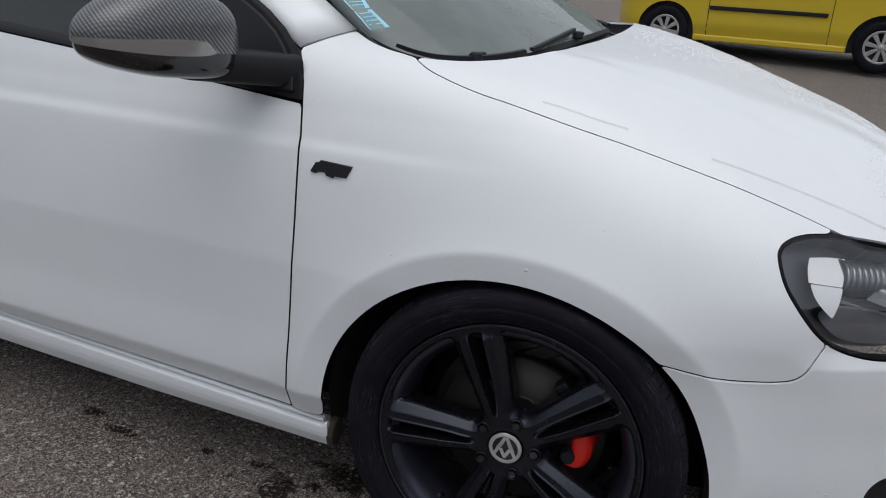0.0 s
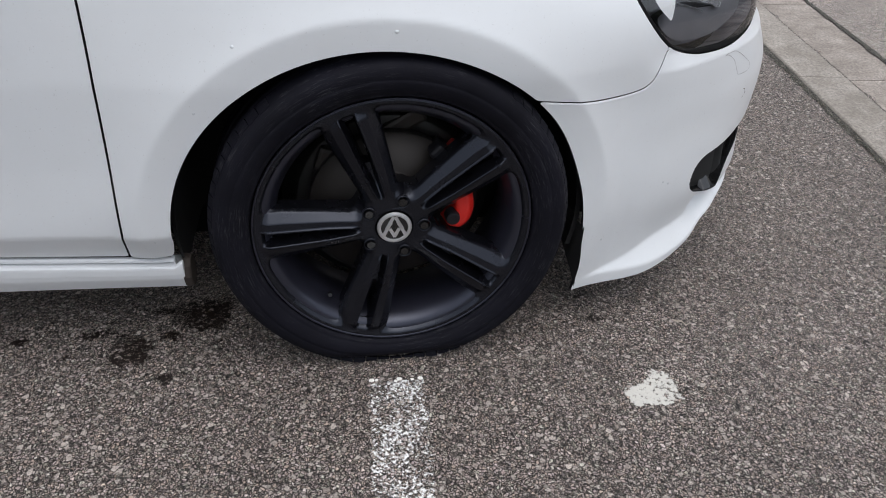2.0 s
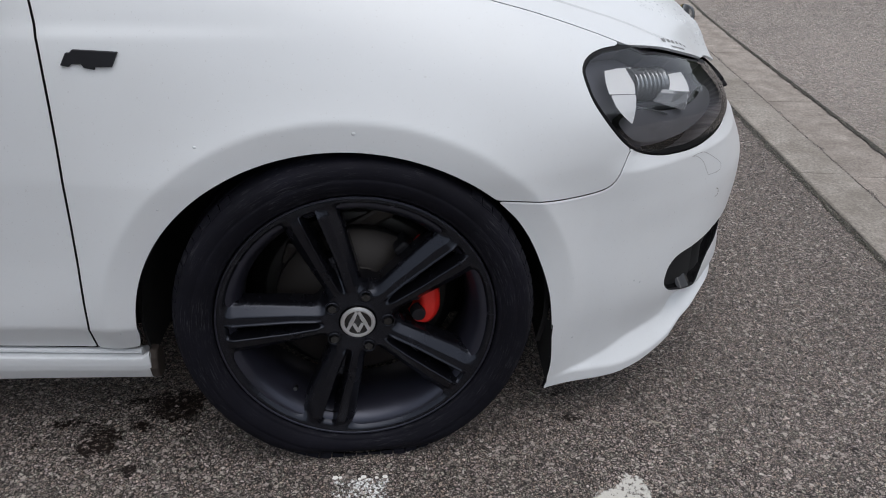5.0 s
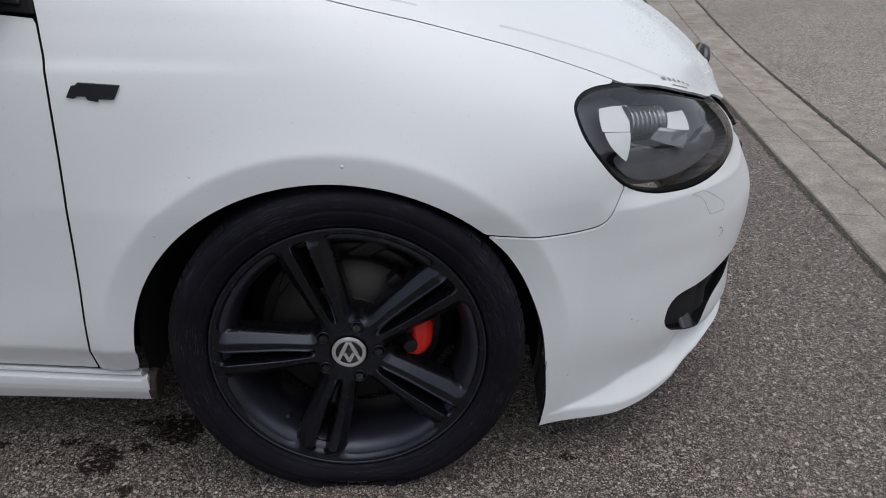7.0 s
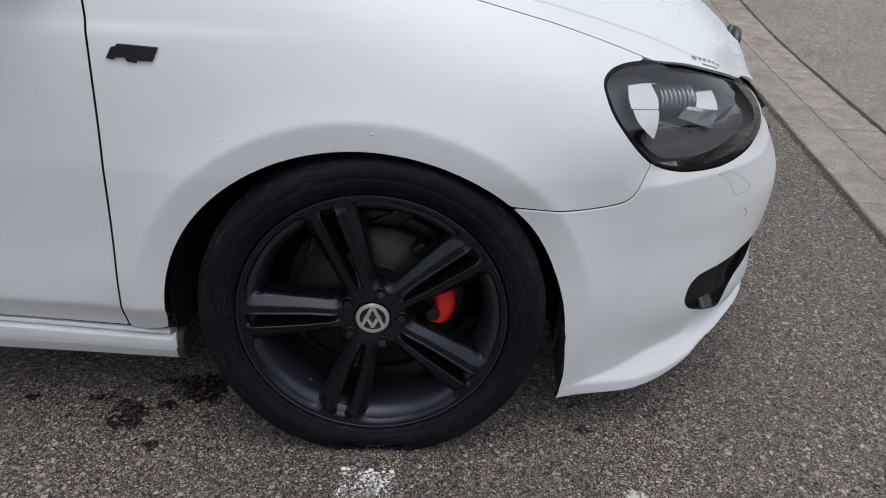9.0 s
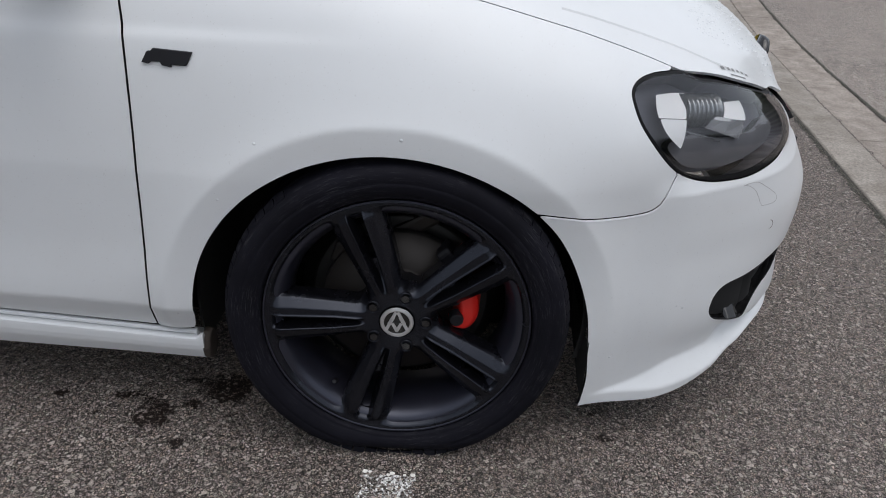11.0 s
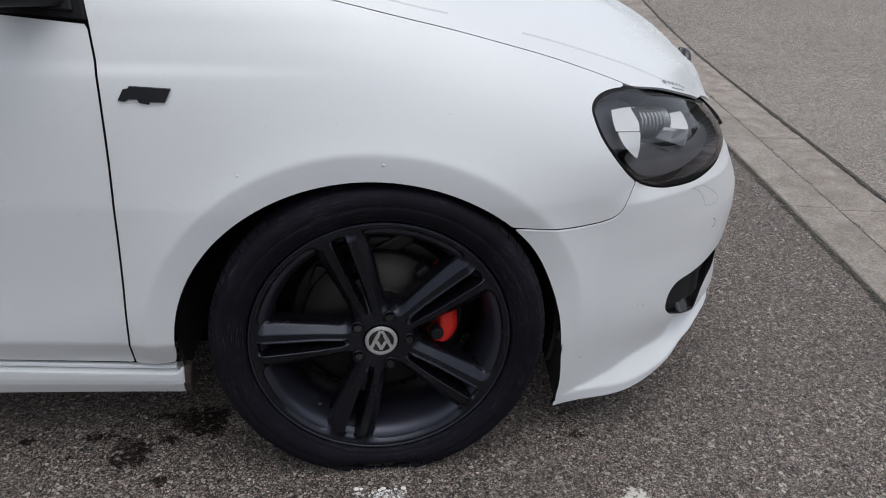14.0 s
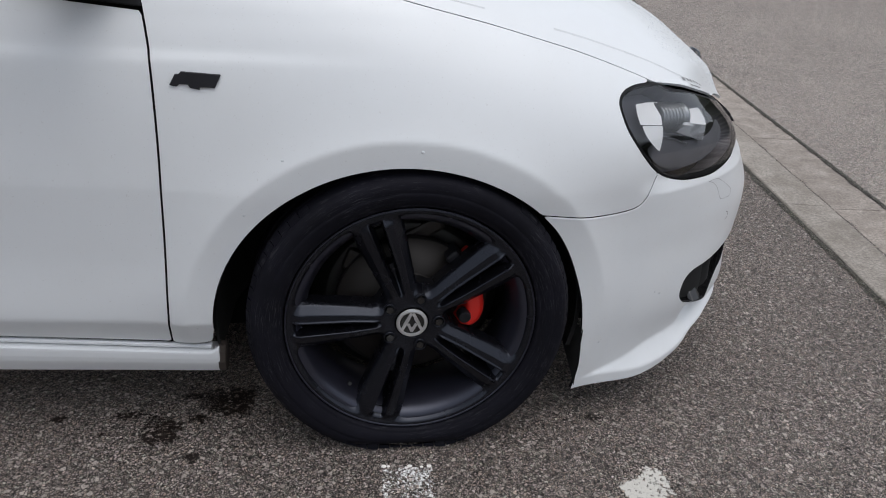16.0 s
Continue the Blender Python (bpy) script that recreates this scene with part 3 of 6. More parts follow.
def slab_mesh(name, w0, w1, length, dip, mat):
    """One gutter slab with worn edges, its top a little tilted."""
    bm = bmesh.new()
    n = 6
    rng = random.Random(5 + int(w0 * 100))
    top = []
    for i in range(n + 1):
        y = -length / 2 + length * i / n
        row = []
        for x, z in ((w0, -0.03), (w0 + 0.002, 0.008), (w0 + 0.007, 0.013), (w1 - 0.005, 0.013 - dip), (w1 - 0.001, 0.010 - dip), (w1, -0.03)):
            row.append(bm.verts.new((x + rng.uniform(-0.0015, 0.0015), y, z + rng.uniform(-0.001, 0.001))))
        top.append(row)
    for a, b in zip(top, top[1:]):
        for k in range(5):
            bm.faces.new((a[k], a[k + 1], b[k + 1], b[k]))
    bm.faces.new(top[0])
    bm.faces.new(list(reversed(top[-1])))
    bmesh.ops.recalc_face_normals(bm, faces=bm.faces)
    me = bpy.data.meshes.new(name)
    bm.to_mesh(me)
    bm.free()
    me.materials.append(mat)
    return me


# ---- the front wheel ----
def rounded_bar(bm, length0, length1, prof0, prof1, turn):
    """A spoke: a cross-section swept from radius length0 to length1, then turned round the axle."""
    rings = []
    steps = 7
    for i in range(steps + 1):
        t = i / steps
        r = length0 + (length1 - length0) * t
        ring = []
        for (w0, d0), (w1, d1) in zip(prof0, prof1):
            p = Vector((r, d0 + (d1 - d0) * t, w0 + (w1 - w0) * t))
            ring.append(bm.verts.new(turn @ p))
        rings.append(ring)
    k = len(prof0)
    for a, b in zip(rings, rings[1:]):
        for i in range(k):
            bm.faces.new((a[i], a[(i + 1) % k], b[(i + 1) % k], b[i]))
    bm.faces.new(rings[0])
    bm.faces.new(list(reversed(rings[-1])))


def smooth_max(a, b, k):
    h = np.clip(0.5 + 0.5 * (a - b) / k, 0, 1)
    return b + (a - b) * h + k * h * (1 - h)


def twin_spoke_mesh():
    """A fifth of the wheel's face: two ridged spokes with a slot between, rounded windows at both sides."""
    r = np.linspace(0.036, 0.2575, 130)[:, None]
    slot_r = np.interp(r, (0.05, 0.10, 0.14, 0.225), (0.0008, 0.0020, 0.0060, 0.0085))
    crest_r = np.interp(r, (0.036, 0.06, 0.12, 0.235), (0.0030, 0.0060, 0.0120, 0.0155))
    side_r = np.minimum(np.interp(r, (0.05, 0.08, 0.12, 0.21), (0.0300, 0.0345, 0.0400, 0.0510)), 0.93 * r * math.sin(math.pi / 5))
    fold_r = crest_r + 0.46 * (side_r - crest_r)
    edge_r = r * math.sin(math.pi / 5)
    knots = [0 * r, slot_r, crest_r, fold_r, side_r, edge_r]
    rows = [lo + (hi - lo) * np.linspace(0, 1, n, endpoint=False)[None] for lo, hi, n in zip(knots, knots[1:], (3, 6, 9, 12, 16))]
    half_w = np.hstack(rows + [edge_r])
    Wm = np.hstack([-half_w[:, :0:-1], half_w])
    R = np.repeat(r, Wm.shape[1], 1)
    A = np.arcsin(np.clip(Wm / R, -1, 1))
    U, W = R * np.cos(A), np.abs(Wm)
    half_slot, crest_w, side = (np.repeat(q, Wm.shape[1], 1) for q in (slot_r, crest_r, side_r))
    # windows: beyond the spoke's side, between hub and rim
    window = smooth_max(smooth_max(side - W, R - 0.2350, 0.014), 0.0780 - R, 0.014)
    slot = smooth_max(smooth_max(W - half_slot, R - 0.226, 0.003), 0.135 - R, 0.003)
    solid = -np.minimum(window, slot)
    # depth: a sharp crest beside the groove, a level band, a facet falling away to the window
    height = np.interp(R, (0.04, 0.08, 0.235), (0.0865, 0.0895, 0.0985))
    out = np.clip((W - crest_w) / np.maximum(side - crest_w, 0.004), 0, 1.4)
    facet = np.interp(out, (0.0, 0.46, 0.94, 1.0, 1.4), (0.0, 0.17, 0.92, 1.06, 1.8))
    groove = np.clip((crest_w - W) / np.maximum(crest_w - half_slot, 0.002), 0, 1)
    spoke_d = -height + 0.0200 * facet + 0.026 * groove * smoothstep(0.040, 0.11, R) * smoothstep(0.248, 0.230, R)
    spoke_d -= 0.0032 * np.exp(-((W - crest_w) / 0.0015) ** 2) * smoothstep(0.05, 0.08, R)
    rim_d = np.interp(R, (0.215, 0.228, 0.2535, 0.2575), (-0.082, -0.0875, -0.0945, -0.0925))
    t = smoothstep(0.226, 0.250, R)
    d = spoke_d * (1 - t) + rim_d * t
    hub = smoothstep(0.080, 0.056, R)
    d = d * (1 - hub) + -0.0845 * hub
    # rounded edge along the windows
    d += 0.0030 * (1 - np.clip(window / 0.0045, 0, 1)) ** 2
    P = np.stack([U, d, R * np.sin(A)], -1)
    v, f = clip_grid(P, solid, *R.shape)
    # walls of the windows and of the slot
    count = {}
    for q in f:
        for k, i in enumerate(q):
            e = (i, q[(k + 1) % len(q)])
            count[e] = count.get(e, 0) + 1
    rv, av = np.hypot(v[:, 0], v[:, 2]), np.abs(np.arctan2(v[:, 2], v[:, 0]))
    border = (rv < 0.0362) | (rv > 0.2573)
    edge_a = av > math.pi / 5 - 1e-4
    out_v, walls, low = list(v), [], {}
    for p, q in [e for e in count if (e[1], e[0]) not in count]:
        if (border[p] and border[q]) or (edge_a[p] and edge_a[q]):
            continue
        for i in (p, q):
            if i not in low:
                x, y, z = v[i]
                k = len(out_v)
                low[i] = (k, k + 1, k + 2)
                out_v += [(x, y, z), (x, y + 0.004, z), (x * 0.995, y + 0.034, z * 0.995)]
        for n in range(2):
            walls.append((low[p][n], low[p][n + 1], low[q][n + 1], low[q][n]))
    me = bpy.data.meshes.new("twin_spoke")
    me.from_pydata([tuple(map(float, p)) for p in out_v], [], [tuple(q) for q in f] + walls)
    me.materials.append(RIMBLACK)
    me.polygons.foreach_set("use_smooth", [True] * len(me.polygons))
    me.update()
    return me


def make_wheel(parent, m):
    """A black five-twin-spoke alloy wheel on a low-profile tyre; local y points into the car."""
    prof = [(0.226, 0.09), (0.214, 0.05), (0.205, 0.0), (0.208, -0.055), (0.219, -0.075), (0.2245, -0.083), (0.232, -0.0855), (0.2405, -0.088), (0.2445, -0.0935), (0.2465, -0.0960), (0.2480, -0.0945), (0.2480, -0.088), (0.236, -0.078), (0.230, -0.05), (0.222, 0.05), (0.236, 0.10)]
    v, f = lathe([(r * 1.045, d) for r, d in prof], 96)
    wheel = mesh_object("wheel", v, f, BARREL, parent, "satin black five twin-spoke alloy wheel")
    wheel.matrix_local = m
    side = [(0.243, -0.078), (0.2495, -0.082), (0.2512, -0.0915), (0.2530, -0.0990), (0.2560, -0.1028), (0.2580, -0.1024), (0.2600, -0.1045), (0.268, -0.1095), (0.278, -0.1122), (0.2835, -0.1126), (0.2845, -0.1116), (0.286, -0.1124), (0.296, -0.1118), (0.303, -0.1098), (0.3080, -0.1060), (0.3122, -0.0985), (0.3155, -0.086)]
    tread = [(0.3190, -0.074), (0.3195, -0.071), (0.3125, -0.0695), (0.3125, -0.0645), (0.3195, -0.063), (0.3202, -0.03), (0.3115, -0.0285), (0.3115, -0.0195), (0.3204, -0.018), (0.3204, 0.0)]
    right = side + tread
    full = right + [(r, -d) for r, d in reversed(right[:-1])]
    v, f = lathe([(r * 1.042, d) for r, d in full], 144)
    v = [(px, py * (1 - 0.30 * min(1.0, max(0.0, (-0.268 - pz) / 0.058)) ** 2), float(smooth_max(pz, -0.3112 + 0.0436 * py, 0.03))) for px, py, pz in v]
    mesh_object("tyre", v, f, RUBBER, wheel, "low-profile black tyre with scuffed sidewall")
    # shoulder grooves across the tread edge
    bm = bmesh.new()
    for i in range(80):
        if abs(i - 20) < 9:
            continue
        turn = Matrix.Rotation(-2 * math.pi * i / 80, 4, 'Y')
        vs = box(bm, turn @ Matrix.Translation((0.3240, -0.0860, 0)) @ Matrix.Rotation(-0.42, 4, 'Z') @ Matrix.Rotation(0.10, 4, 'X'), 0.0135, 0.022, 0.0225)
    blocks = part("tread_block", bm, RUBBER, wheel, "row of tread blocks on the tyre shoulder")
    tagged(blocks, kind="stuff")
    # five twin spokes, each with its share of the rim face
    face_mesh = twin_spoke_mesh()
    for pair in range(5):
        sp = new("twin_spoke", face_mesh)
        sp.parent = wheel
        sp.matrix_local = Matrix.Rotation(-radians(37.5 + 72 * pair), 4, 'Y')
    v, f = lathe([(0.001, -0.060), (0.034, -0.060), (0.0345, -0.080), (0.037, -0.0845), (0.040, -0.0848), (0.044, -0.080), (0.070, -0.060), (0.072, -0.040), (0.05, -0.03)], 60)
    mesh_object("hub", v, f, RIMBLACK, wheel)
    for i in range(5):
        a = radians(37.5 + 36 + 72 * i)
        c = Vector((0.056 * math.cos(a), 0, 0.056 * math.sin(a)))
        v, f = lathe([(0.0125, -0.080), (0.0135, -0.0872), (0.0115, -0.0885), (0.0105, -0.083), (0.0100, -0.078)], 20)
        mesh_object("bolt_seat", np.array(v) + np.array(c), f, RIMBLACK, wheel)
        bm = bmesh.new()
        bmesh.ops.create_cone(bm, cap_ends=True, segments=6, radius1=0.0092, radius2=0.0082, depth=0.014, matrix=Matrix.Translation(c + Vector((0, -0.083, 0))) @ Matrix.Rotation(math.pi / 2, 4, 'X'))
        part("wheel_bolt", bm, GLOSSBLACK, wheel, "black hexagon wheel bolt")
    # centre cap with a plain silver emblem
    v, f = lathe([(0.0005, -0.0870), (0.026, -0.0870), (0.030, -0.0860), (0.0325, -0.083), (0.033, -0.07)], 48)
    cap = mesh_object("centre_cap", v, f, GLOSSBLACK, wheel, "round black cap with a silver emblem")
    cap_v, cap_f = lathe([(0.0250, -0.0868), (0.0255, -0.0890), (0.0285, -0.0897), (0.0315, -0.0886), (0.0328, -0.0860)], 48)
    bm = bmesh.new()
    vs = [bm.verts.new(p) for p in cap_v]
    for q in cap_f:
        bm.faces.new([vs[i] for i in q])
    emblem = part("emblem_ring", bm, SILVER, wheel, "silver ring")
    for cx, cz, slant, length in ((-0.0085, 0.010, 27, 0.030), (0.0085, 0.010, -27, 0.030), (-0.0145, -0.004, 27, 0.036), (0.0145, -0.004, -27, 0.036), (-0.0040, -0.0105, -27, 0.020), (0.0040, -0.0105, 27, 0.020)):
        bm = bmesh.new()
        box(bm, Matrix.Translation((cx, -0.0876, cz)) @ Matrix.Rotation(radians(slant), 4, 'Y'), 0.0060, 0.0026, length)
        part("emblem_bar", bm, SILVER, wheel)
    bm = bmesh.new()
    a = radians(232)
    bmesh.ops.create_cone(bm, cap_ends=True, segments=12, radius1=0.0048, radius2=0.0040, depth=0.03, matrix=Matrix.Translation((0.206 * math.cos(a), -0.062, 0.206 * math.sin(a))) @ Matrix.Rotation(radians(60), 4, 'X'))
    part("valve", bm, PLASTIC, wheel)
    return wheel


def make_brake(parent, m):
    v, f = lathe([(0.03, -0.035), (0.072, -0.035), (0.075, -0.012), (0.078, -0.010), (0.155, -0.010), (0.156, 0.012), (0.078, 0.012)], 72)
    disc = mesh_object("brake_disc", v, f, STEEL, parent, "worn steel brake disc")
    disc.matrix_local = m
    v, f = lathe([(0.02, 0.030), (0.10, 0.034), (0.150, 0.030), (0.176, 0.020), (0.180, 0.026), (0.184, 0.05), (0.208, 0.062), (0.208, 0.068), (0.02, 0.070)], 60)
    shield = mesh_object("brake_shield", v, f, SHIELD, parent, "grey splash shield behind the brake disc")
    shield.matrix_local = m
    bm = bmesh.new()
    n = 14
    prof = [(0.120, -0.044), (0.126, -0.053), (0.148, -0.051), (0.160, -0.040), (0.166, 0.03), (0.098, 0.03)]
    rings = []
    for i in range(n + 1):
        a = radians(-14 + 46 * i / n)
        squeeze = 1 - 0.10 * abs(2 * i / n - 1) ** 3
        rings.append([bm.verts.new((r * squeeze * math.cos(a), d, r * squeeze * math.sin(a))) for r, d in prof])
    for p, q in zip(rings, rings[1:]):
        for k in range(len(prof)):
            bm.faces.new((p[k], p[(k + 1) % len(prof)], q[(k + 1) % len(prof)], q[k]))
    bm.faces.new(rings[0])
    bm.faces.new(list(reversed(rings[-1])))
    cal = part("brake_caliper", bm, RED, parent, "red painted brake caliper")
    cal.matrix_local = m
    soften(cal, 0.005, 3)
    for a in (-3, 20):
        bm = bmesh.new()
        bmesh.ops.create_cone(bm, cap_ends=True, segments=20, radius1=0.016, radius2=0.013, depth=0.022, matrix=Matrix.Translation((0.116 * math.cos(radians(a)), -0.050, 0.116 * math.sin(radians(a)))) @ Matrix.Rotation(math.pi / 2, 4, 'X'))
        soften(part("caliper_pin", bm, PLASTIC, cal), 0.002, 2)
    bm = bmesh.new()
    box(bm, pose(0.098, -0.015, 0.112, 0, -42, 0), 0.030, 0.05, 0.055)
    bracket = part("caliper_bracket", bm, PLASTIC, cal, "black bracket")
    soften(bracket, 0.006, 2)
    bm = bmesh.new()
    box(bm, pose(0.120, 0.008, 0.118, 0, -46, 0), 0.020, 0.03, 0.012)
    soften(part("bleed_cover", bm, RED, cal), 0.005, 2)
    for name, m2, size, mat, label in (
            ("steering_knuckle", pose(-0.10, 0.02, 0.09, 0, 20, 0), (0.075, 0.03, 0.05), STEEL, "dark steering knuckle behind the brake disc"),
            ("knuckle_arm", pose(0.03, 0.03, 0.16, 0, -30, 0), (0.09, 0.03, 0.035), STEEL, "dark upper arm of the knuckle"),
            ("steering_arm", pose(-0.105, 0.030, -0.040, 0, 4, 0), (0.065, 0.03, 0.020), DUSTY, "dusty steering arm behind the wheel")):
        bm = bmesh.new()
        box(bm, m2, *size)
        piece = part(name, bm, mat, parent, label)
        piece.matrix_local = m
        soften(piece, 0.008, 2)
    v, f = lathe([(0.0005, -0.075), (0.018, -0.072), (0.030, -0.060), (0.034, -0.045), (0.034, 0.02), (0.028, 0.03), (0.028, 0.10)], 32)
    fork = mesh_object("strut_fork", v, f, DUSTY, parent, "dusty grey lower end of the spring strut")
    fork.matrix_local = m @ pose(0.022, 0.040, 0.055, -90, 0, 0)
    return cal


# ---- the white car ----
car = tagged(new("car"), "white hatchback with black alloy wheels and black trim parked on asphalt", "car")
car["kind"] = "thing"


def pair_panels(name, v, f, mat, label=""):
    a = mesh_object(name, v, f, mat, car, label)
    mv, mf = mirrored(v, f)
    b = mesh_object(name, mv, mf, mat, car, label)
    return a, b


# front wings
SCREEN_CORNER = curve_points([(-0.443, 1.0385), (-0.392, 1.0235), (-0.349, 1.0145), (-0.318, 1.0100), (-0.292, 1.006)])
wing_outline = np.vstack([DOOR_LINE[::-1], [(-0.490, 0.945), (-0.504, 0.975), (-0.524, 1.003), (-0.485, 1.022), (-0.443, 1.0385)], SCREEN_CORNER[1:], FENDER_TOP[1:], LAMP_REAR[1:], SEAM[::-1][1:], ARCH_REAR[::-1][1:], [(-0.45, 0.2525), (-0.4855, 0.2508)]])
pair_panels("front_wing", *side_panel(wing_outline), PAINT, "white painted front wing with flared wheel arch")

for sgn in (1, -1):
    jl = np.array([(-0.525, 1.0045), (-0.500, 1.0160), (-0.472, 1.0278), (-0.446, 1.0390)])
    ja, jb = skin(jl[:, 0], jl[:, 1], -0.0012), skin(jl[:, 0] - 0.0008, jl[:, 1] + 0.0022, -0.0012)
    jf = [(i, i + 1, 5 + i, 4 + i) for i in range(3)]
    jv, jf = (np.vstack([ja, jb]), jf) if sgn > 0 else mirrored(np.vstack([ja, jb]), jf)
    mesh_object("pillar_joint", jv, jf, HOUSING, car, "fine joint between wing and pillar")

# bumper, one piece round the nose
bumper_outline = np.vstack([SEAM[:-1], LAMP_LOW, [(0.975, 0.640), (0.99, 0.612), (1.04, 0.604), (1.4, 0.604)], [(q, float(lip_edge(q))) for q in np.arange(1.40, 0.39, -0.008)], BUMPER_REAR[:-1]])
v, f = side_panel(bumper_outline, step=0.0045, holes=[VENT])
bumper = mesh_object("front_bumper", *both_sides(v, f), PAINT, car, "white front bumper with lower lip and black vents")
for side_sign in (1, -1):
    v, f = side_panel(VENT, gap=-0.004, inset=0.030, depth=0)
    v2, f2 = side_panel(VENT, gap=-0.001, inset=0.002, depth=0.045)
    # keep only the collar of the second sheet
    f2 = [q for q in f2 if any(np.linalg.norm(v2[q[0]] - v2[q[1]]) > 0.02 for _ in (0,))]
    n = len(v)
    vv, ff = np.vstack([v, v2]), list(f) + [tuple(i + n for i in q) for q in f2]
    if side_sign < 0:
        vv, ff = mirrored(vv, ff)
    vent = mesh_object("bumper_vent", vv, ff, GLOSSBLACK, bumper, "gloss black side vent of the bumper")
    rows = []
    for zz in np.linspace(0.262, 0.362, 8):
        for ss, ins in ((0.722, 0.028), (0.730, 0.014), (0.738, 0.010), (0.746, 0.014), (0.752, 0.030)):
            rows.append(skin(np.array(ss + 0.25 * (zz - 0.25)), np.array(zz), ins))
    vv = np.array(rows)
    ff = [(5 * i + k, 5 * i + k + 1, 5 * i + 6 + k, 5 * i + 5 + k) for i in range(7) for k in range(4)]
    if side_sign < 0:
        vv, ff = mirrored(vv, ff)
    mesh_object("vent_fin", vv, ff, LINER, bumper, "upright black fin in the vent")
    for zz in (0.364, 0.350, 0.337):
        rows = []
        for s_ in np.linspace(0.772, 1.08, 20):
            p_, q_ = skin(np.array(s_), np.array(zz), 0.014), skin(np.array(s_), np.array(zz), 0.030)
            rows.append([p_ + (0, 0, 0.003), p_ - (0, 0, 0.003), q_ - (0, 0, 0.004), q_ + (0, 0, 0.004)])
        vv = np.array(rows).reshape(-1, 3)
        ff = [(4 * i + k, 4 * i + (k + 1) % 4, 4 * i + 4 + (k + 1) % 4, 4 * i + 4 + k) for i in range(19) for k in range(4)]
        if side_sign < 0:
            vv, ff = mirrored(vv, ff)
        mesh_object("vent_slat", vv, ff, PLASTIC, bumper)

# bonnet
_top = skin(FENDER_TOP[:, 0], FENDER_TOP[:, 1])[:, :2]
_lt = skin(LAMP_TOP[::-1][:, 0], LAMP_TOP[::-1][:, 1])[:, :2]
_front = [tuple(_lt[-9]), (0.818, -0.32), (0.848, -0.20), (0.864, 0.0)]
_back = [(-0.046, 0.0), (-0.050, -0.22), (-0.072, -0.50), (-0.122, -0.62), (-0.178, -0.674), (-0.238, -0.70), tuple(_top[0])]
half = np.vstack([curve_points(_back)[:-1], _top[:-1], _lt[:-9], curve_points(_front)])
bonnet_outline = np.vstack([half, (half * (1, -1))[::-1][1:-1]])


BONNET_DOME = {0.40: (0.0101, 0.0057, 0.0038, -0.0008), 0.55: (0.0269, 0.0217, 0.0119, 0.0012), 0.68: (0.0362, 0.0270, 0.0139, 0.0013), 0.78: (0.0293, 0.0175, 0.0090, 0.0009), 0.86: (0.0189, 0.0117, 0.0064, 0.0010)}


def crown(x, y):
    """How far the bonnet's skin stands over the plain form."""
    ridge = 0.0026 * np.exp(-((np.abs(y) - 0.50 + 0.10 * (x - 0.2)) / 0.04) ** 2) * smoothstep(0.75, 0.3, x)
    dome = 0.0 * x
    for cx, row in BONNET_DOME.items():
        for cy, rise in zip((0.0, 0.20, 0.36, 0.50), row):
            dome = dome + rise * np.exp(-((x - cx) / 0.13) ** 2 - ((np.abs(y) - cy) / 0.13) ** 2)
    return ridge + dome * smoothstep(0.15, 0.45, x) * smoothstep(0.0, 0.05, -outline_distance(bonnet_outline, x, y))


def bonnet_height(x, y):
    """Height of the bonnet's skin: drawn in along the lamps, full towards the middle."""
    full = smoothstep(0.0, 0.07, -outline_distance(bonnet_outline, x, y) + 0.12 * smoothstep(0.42, 0.30, np.abs(y)))
    low, high = bonnet_skin(x, y)[..., 2], bonnet_skin(x, y, 0.0)[..., 2]
    return low + (high - low) * full + crown(x, y)


x = np.arange(-0.32, 0.891, 0.008)
y = np.arange(-0.772, 0.7725, 0.008)
X, Y = np.meshgrid(x, y, indexing='ij')
P = np.stack([X, Y, bonnet_height(X, Y)], -1)
inside = outline_distance(bonnet_outline, X, Y)
v, f = clip_grid(P, inside + 0.0004, *X.shape)
v, f = with_flange(v, [tuple(reversed(q)) for q in f], 0.006)
f.mark = None
bonnet = mesh_object("bonnet", v, f, PAINT, car, "white bonnet with rain drops along its far edge")

# inner shell that closes the gaps
shell_outline = np.vstack([ARCH_REAR[::-1] * (1.03, 1.0) + (0, 0.012), [(-0.40, 0.24), (-3.2, 0.24), (-3.2, 0.93), (-0.60, 0.90), (-0.50, 0.90), (-0.45, 0.985), (-0.30, 0.985), (0.04, 0.90), (0.27, 0.85), (0.47, 0.79), (0.43, 0.76), (0.45, 0.66), (0.52, 0.60), (0.75, 0.58), (1.4, 0.58), (1.4, 0.23), (1.0, 0.22), (0.80, 0.13), (0.41, 0.12), (0.40, 0.25), (0.38, 0.36), (0.33, 0.47)]])
v, f = side_panel(shell_outline, step=0.02, inset=0.022, depth=0)
mesh_object("inner_shell", *both_sides(v, f), LINER, car, "black inner structure behind the panels")

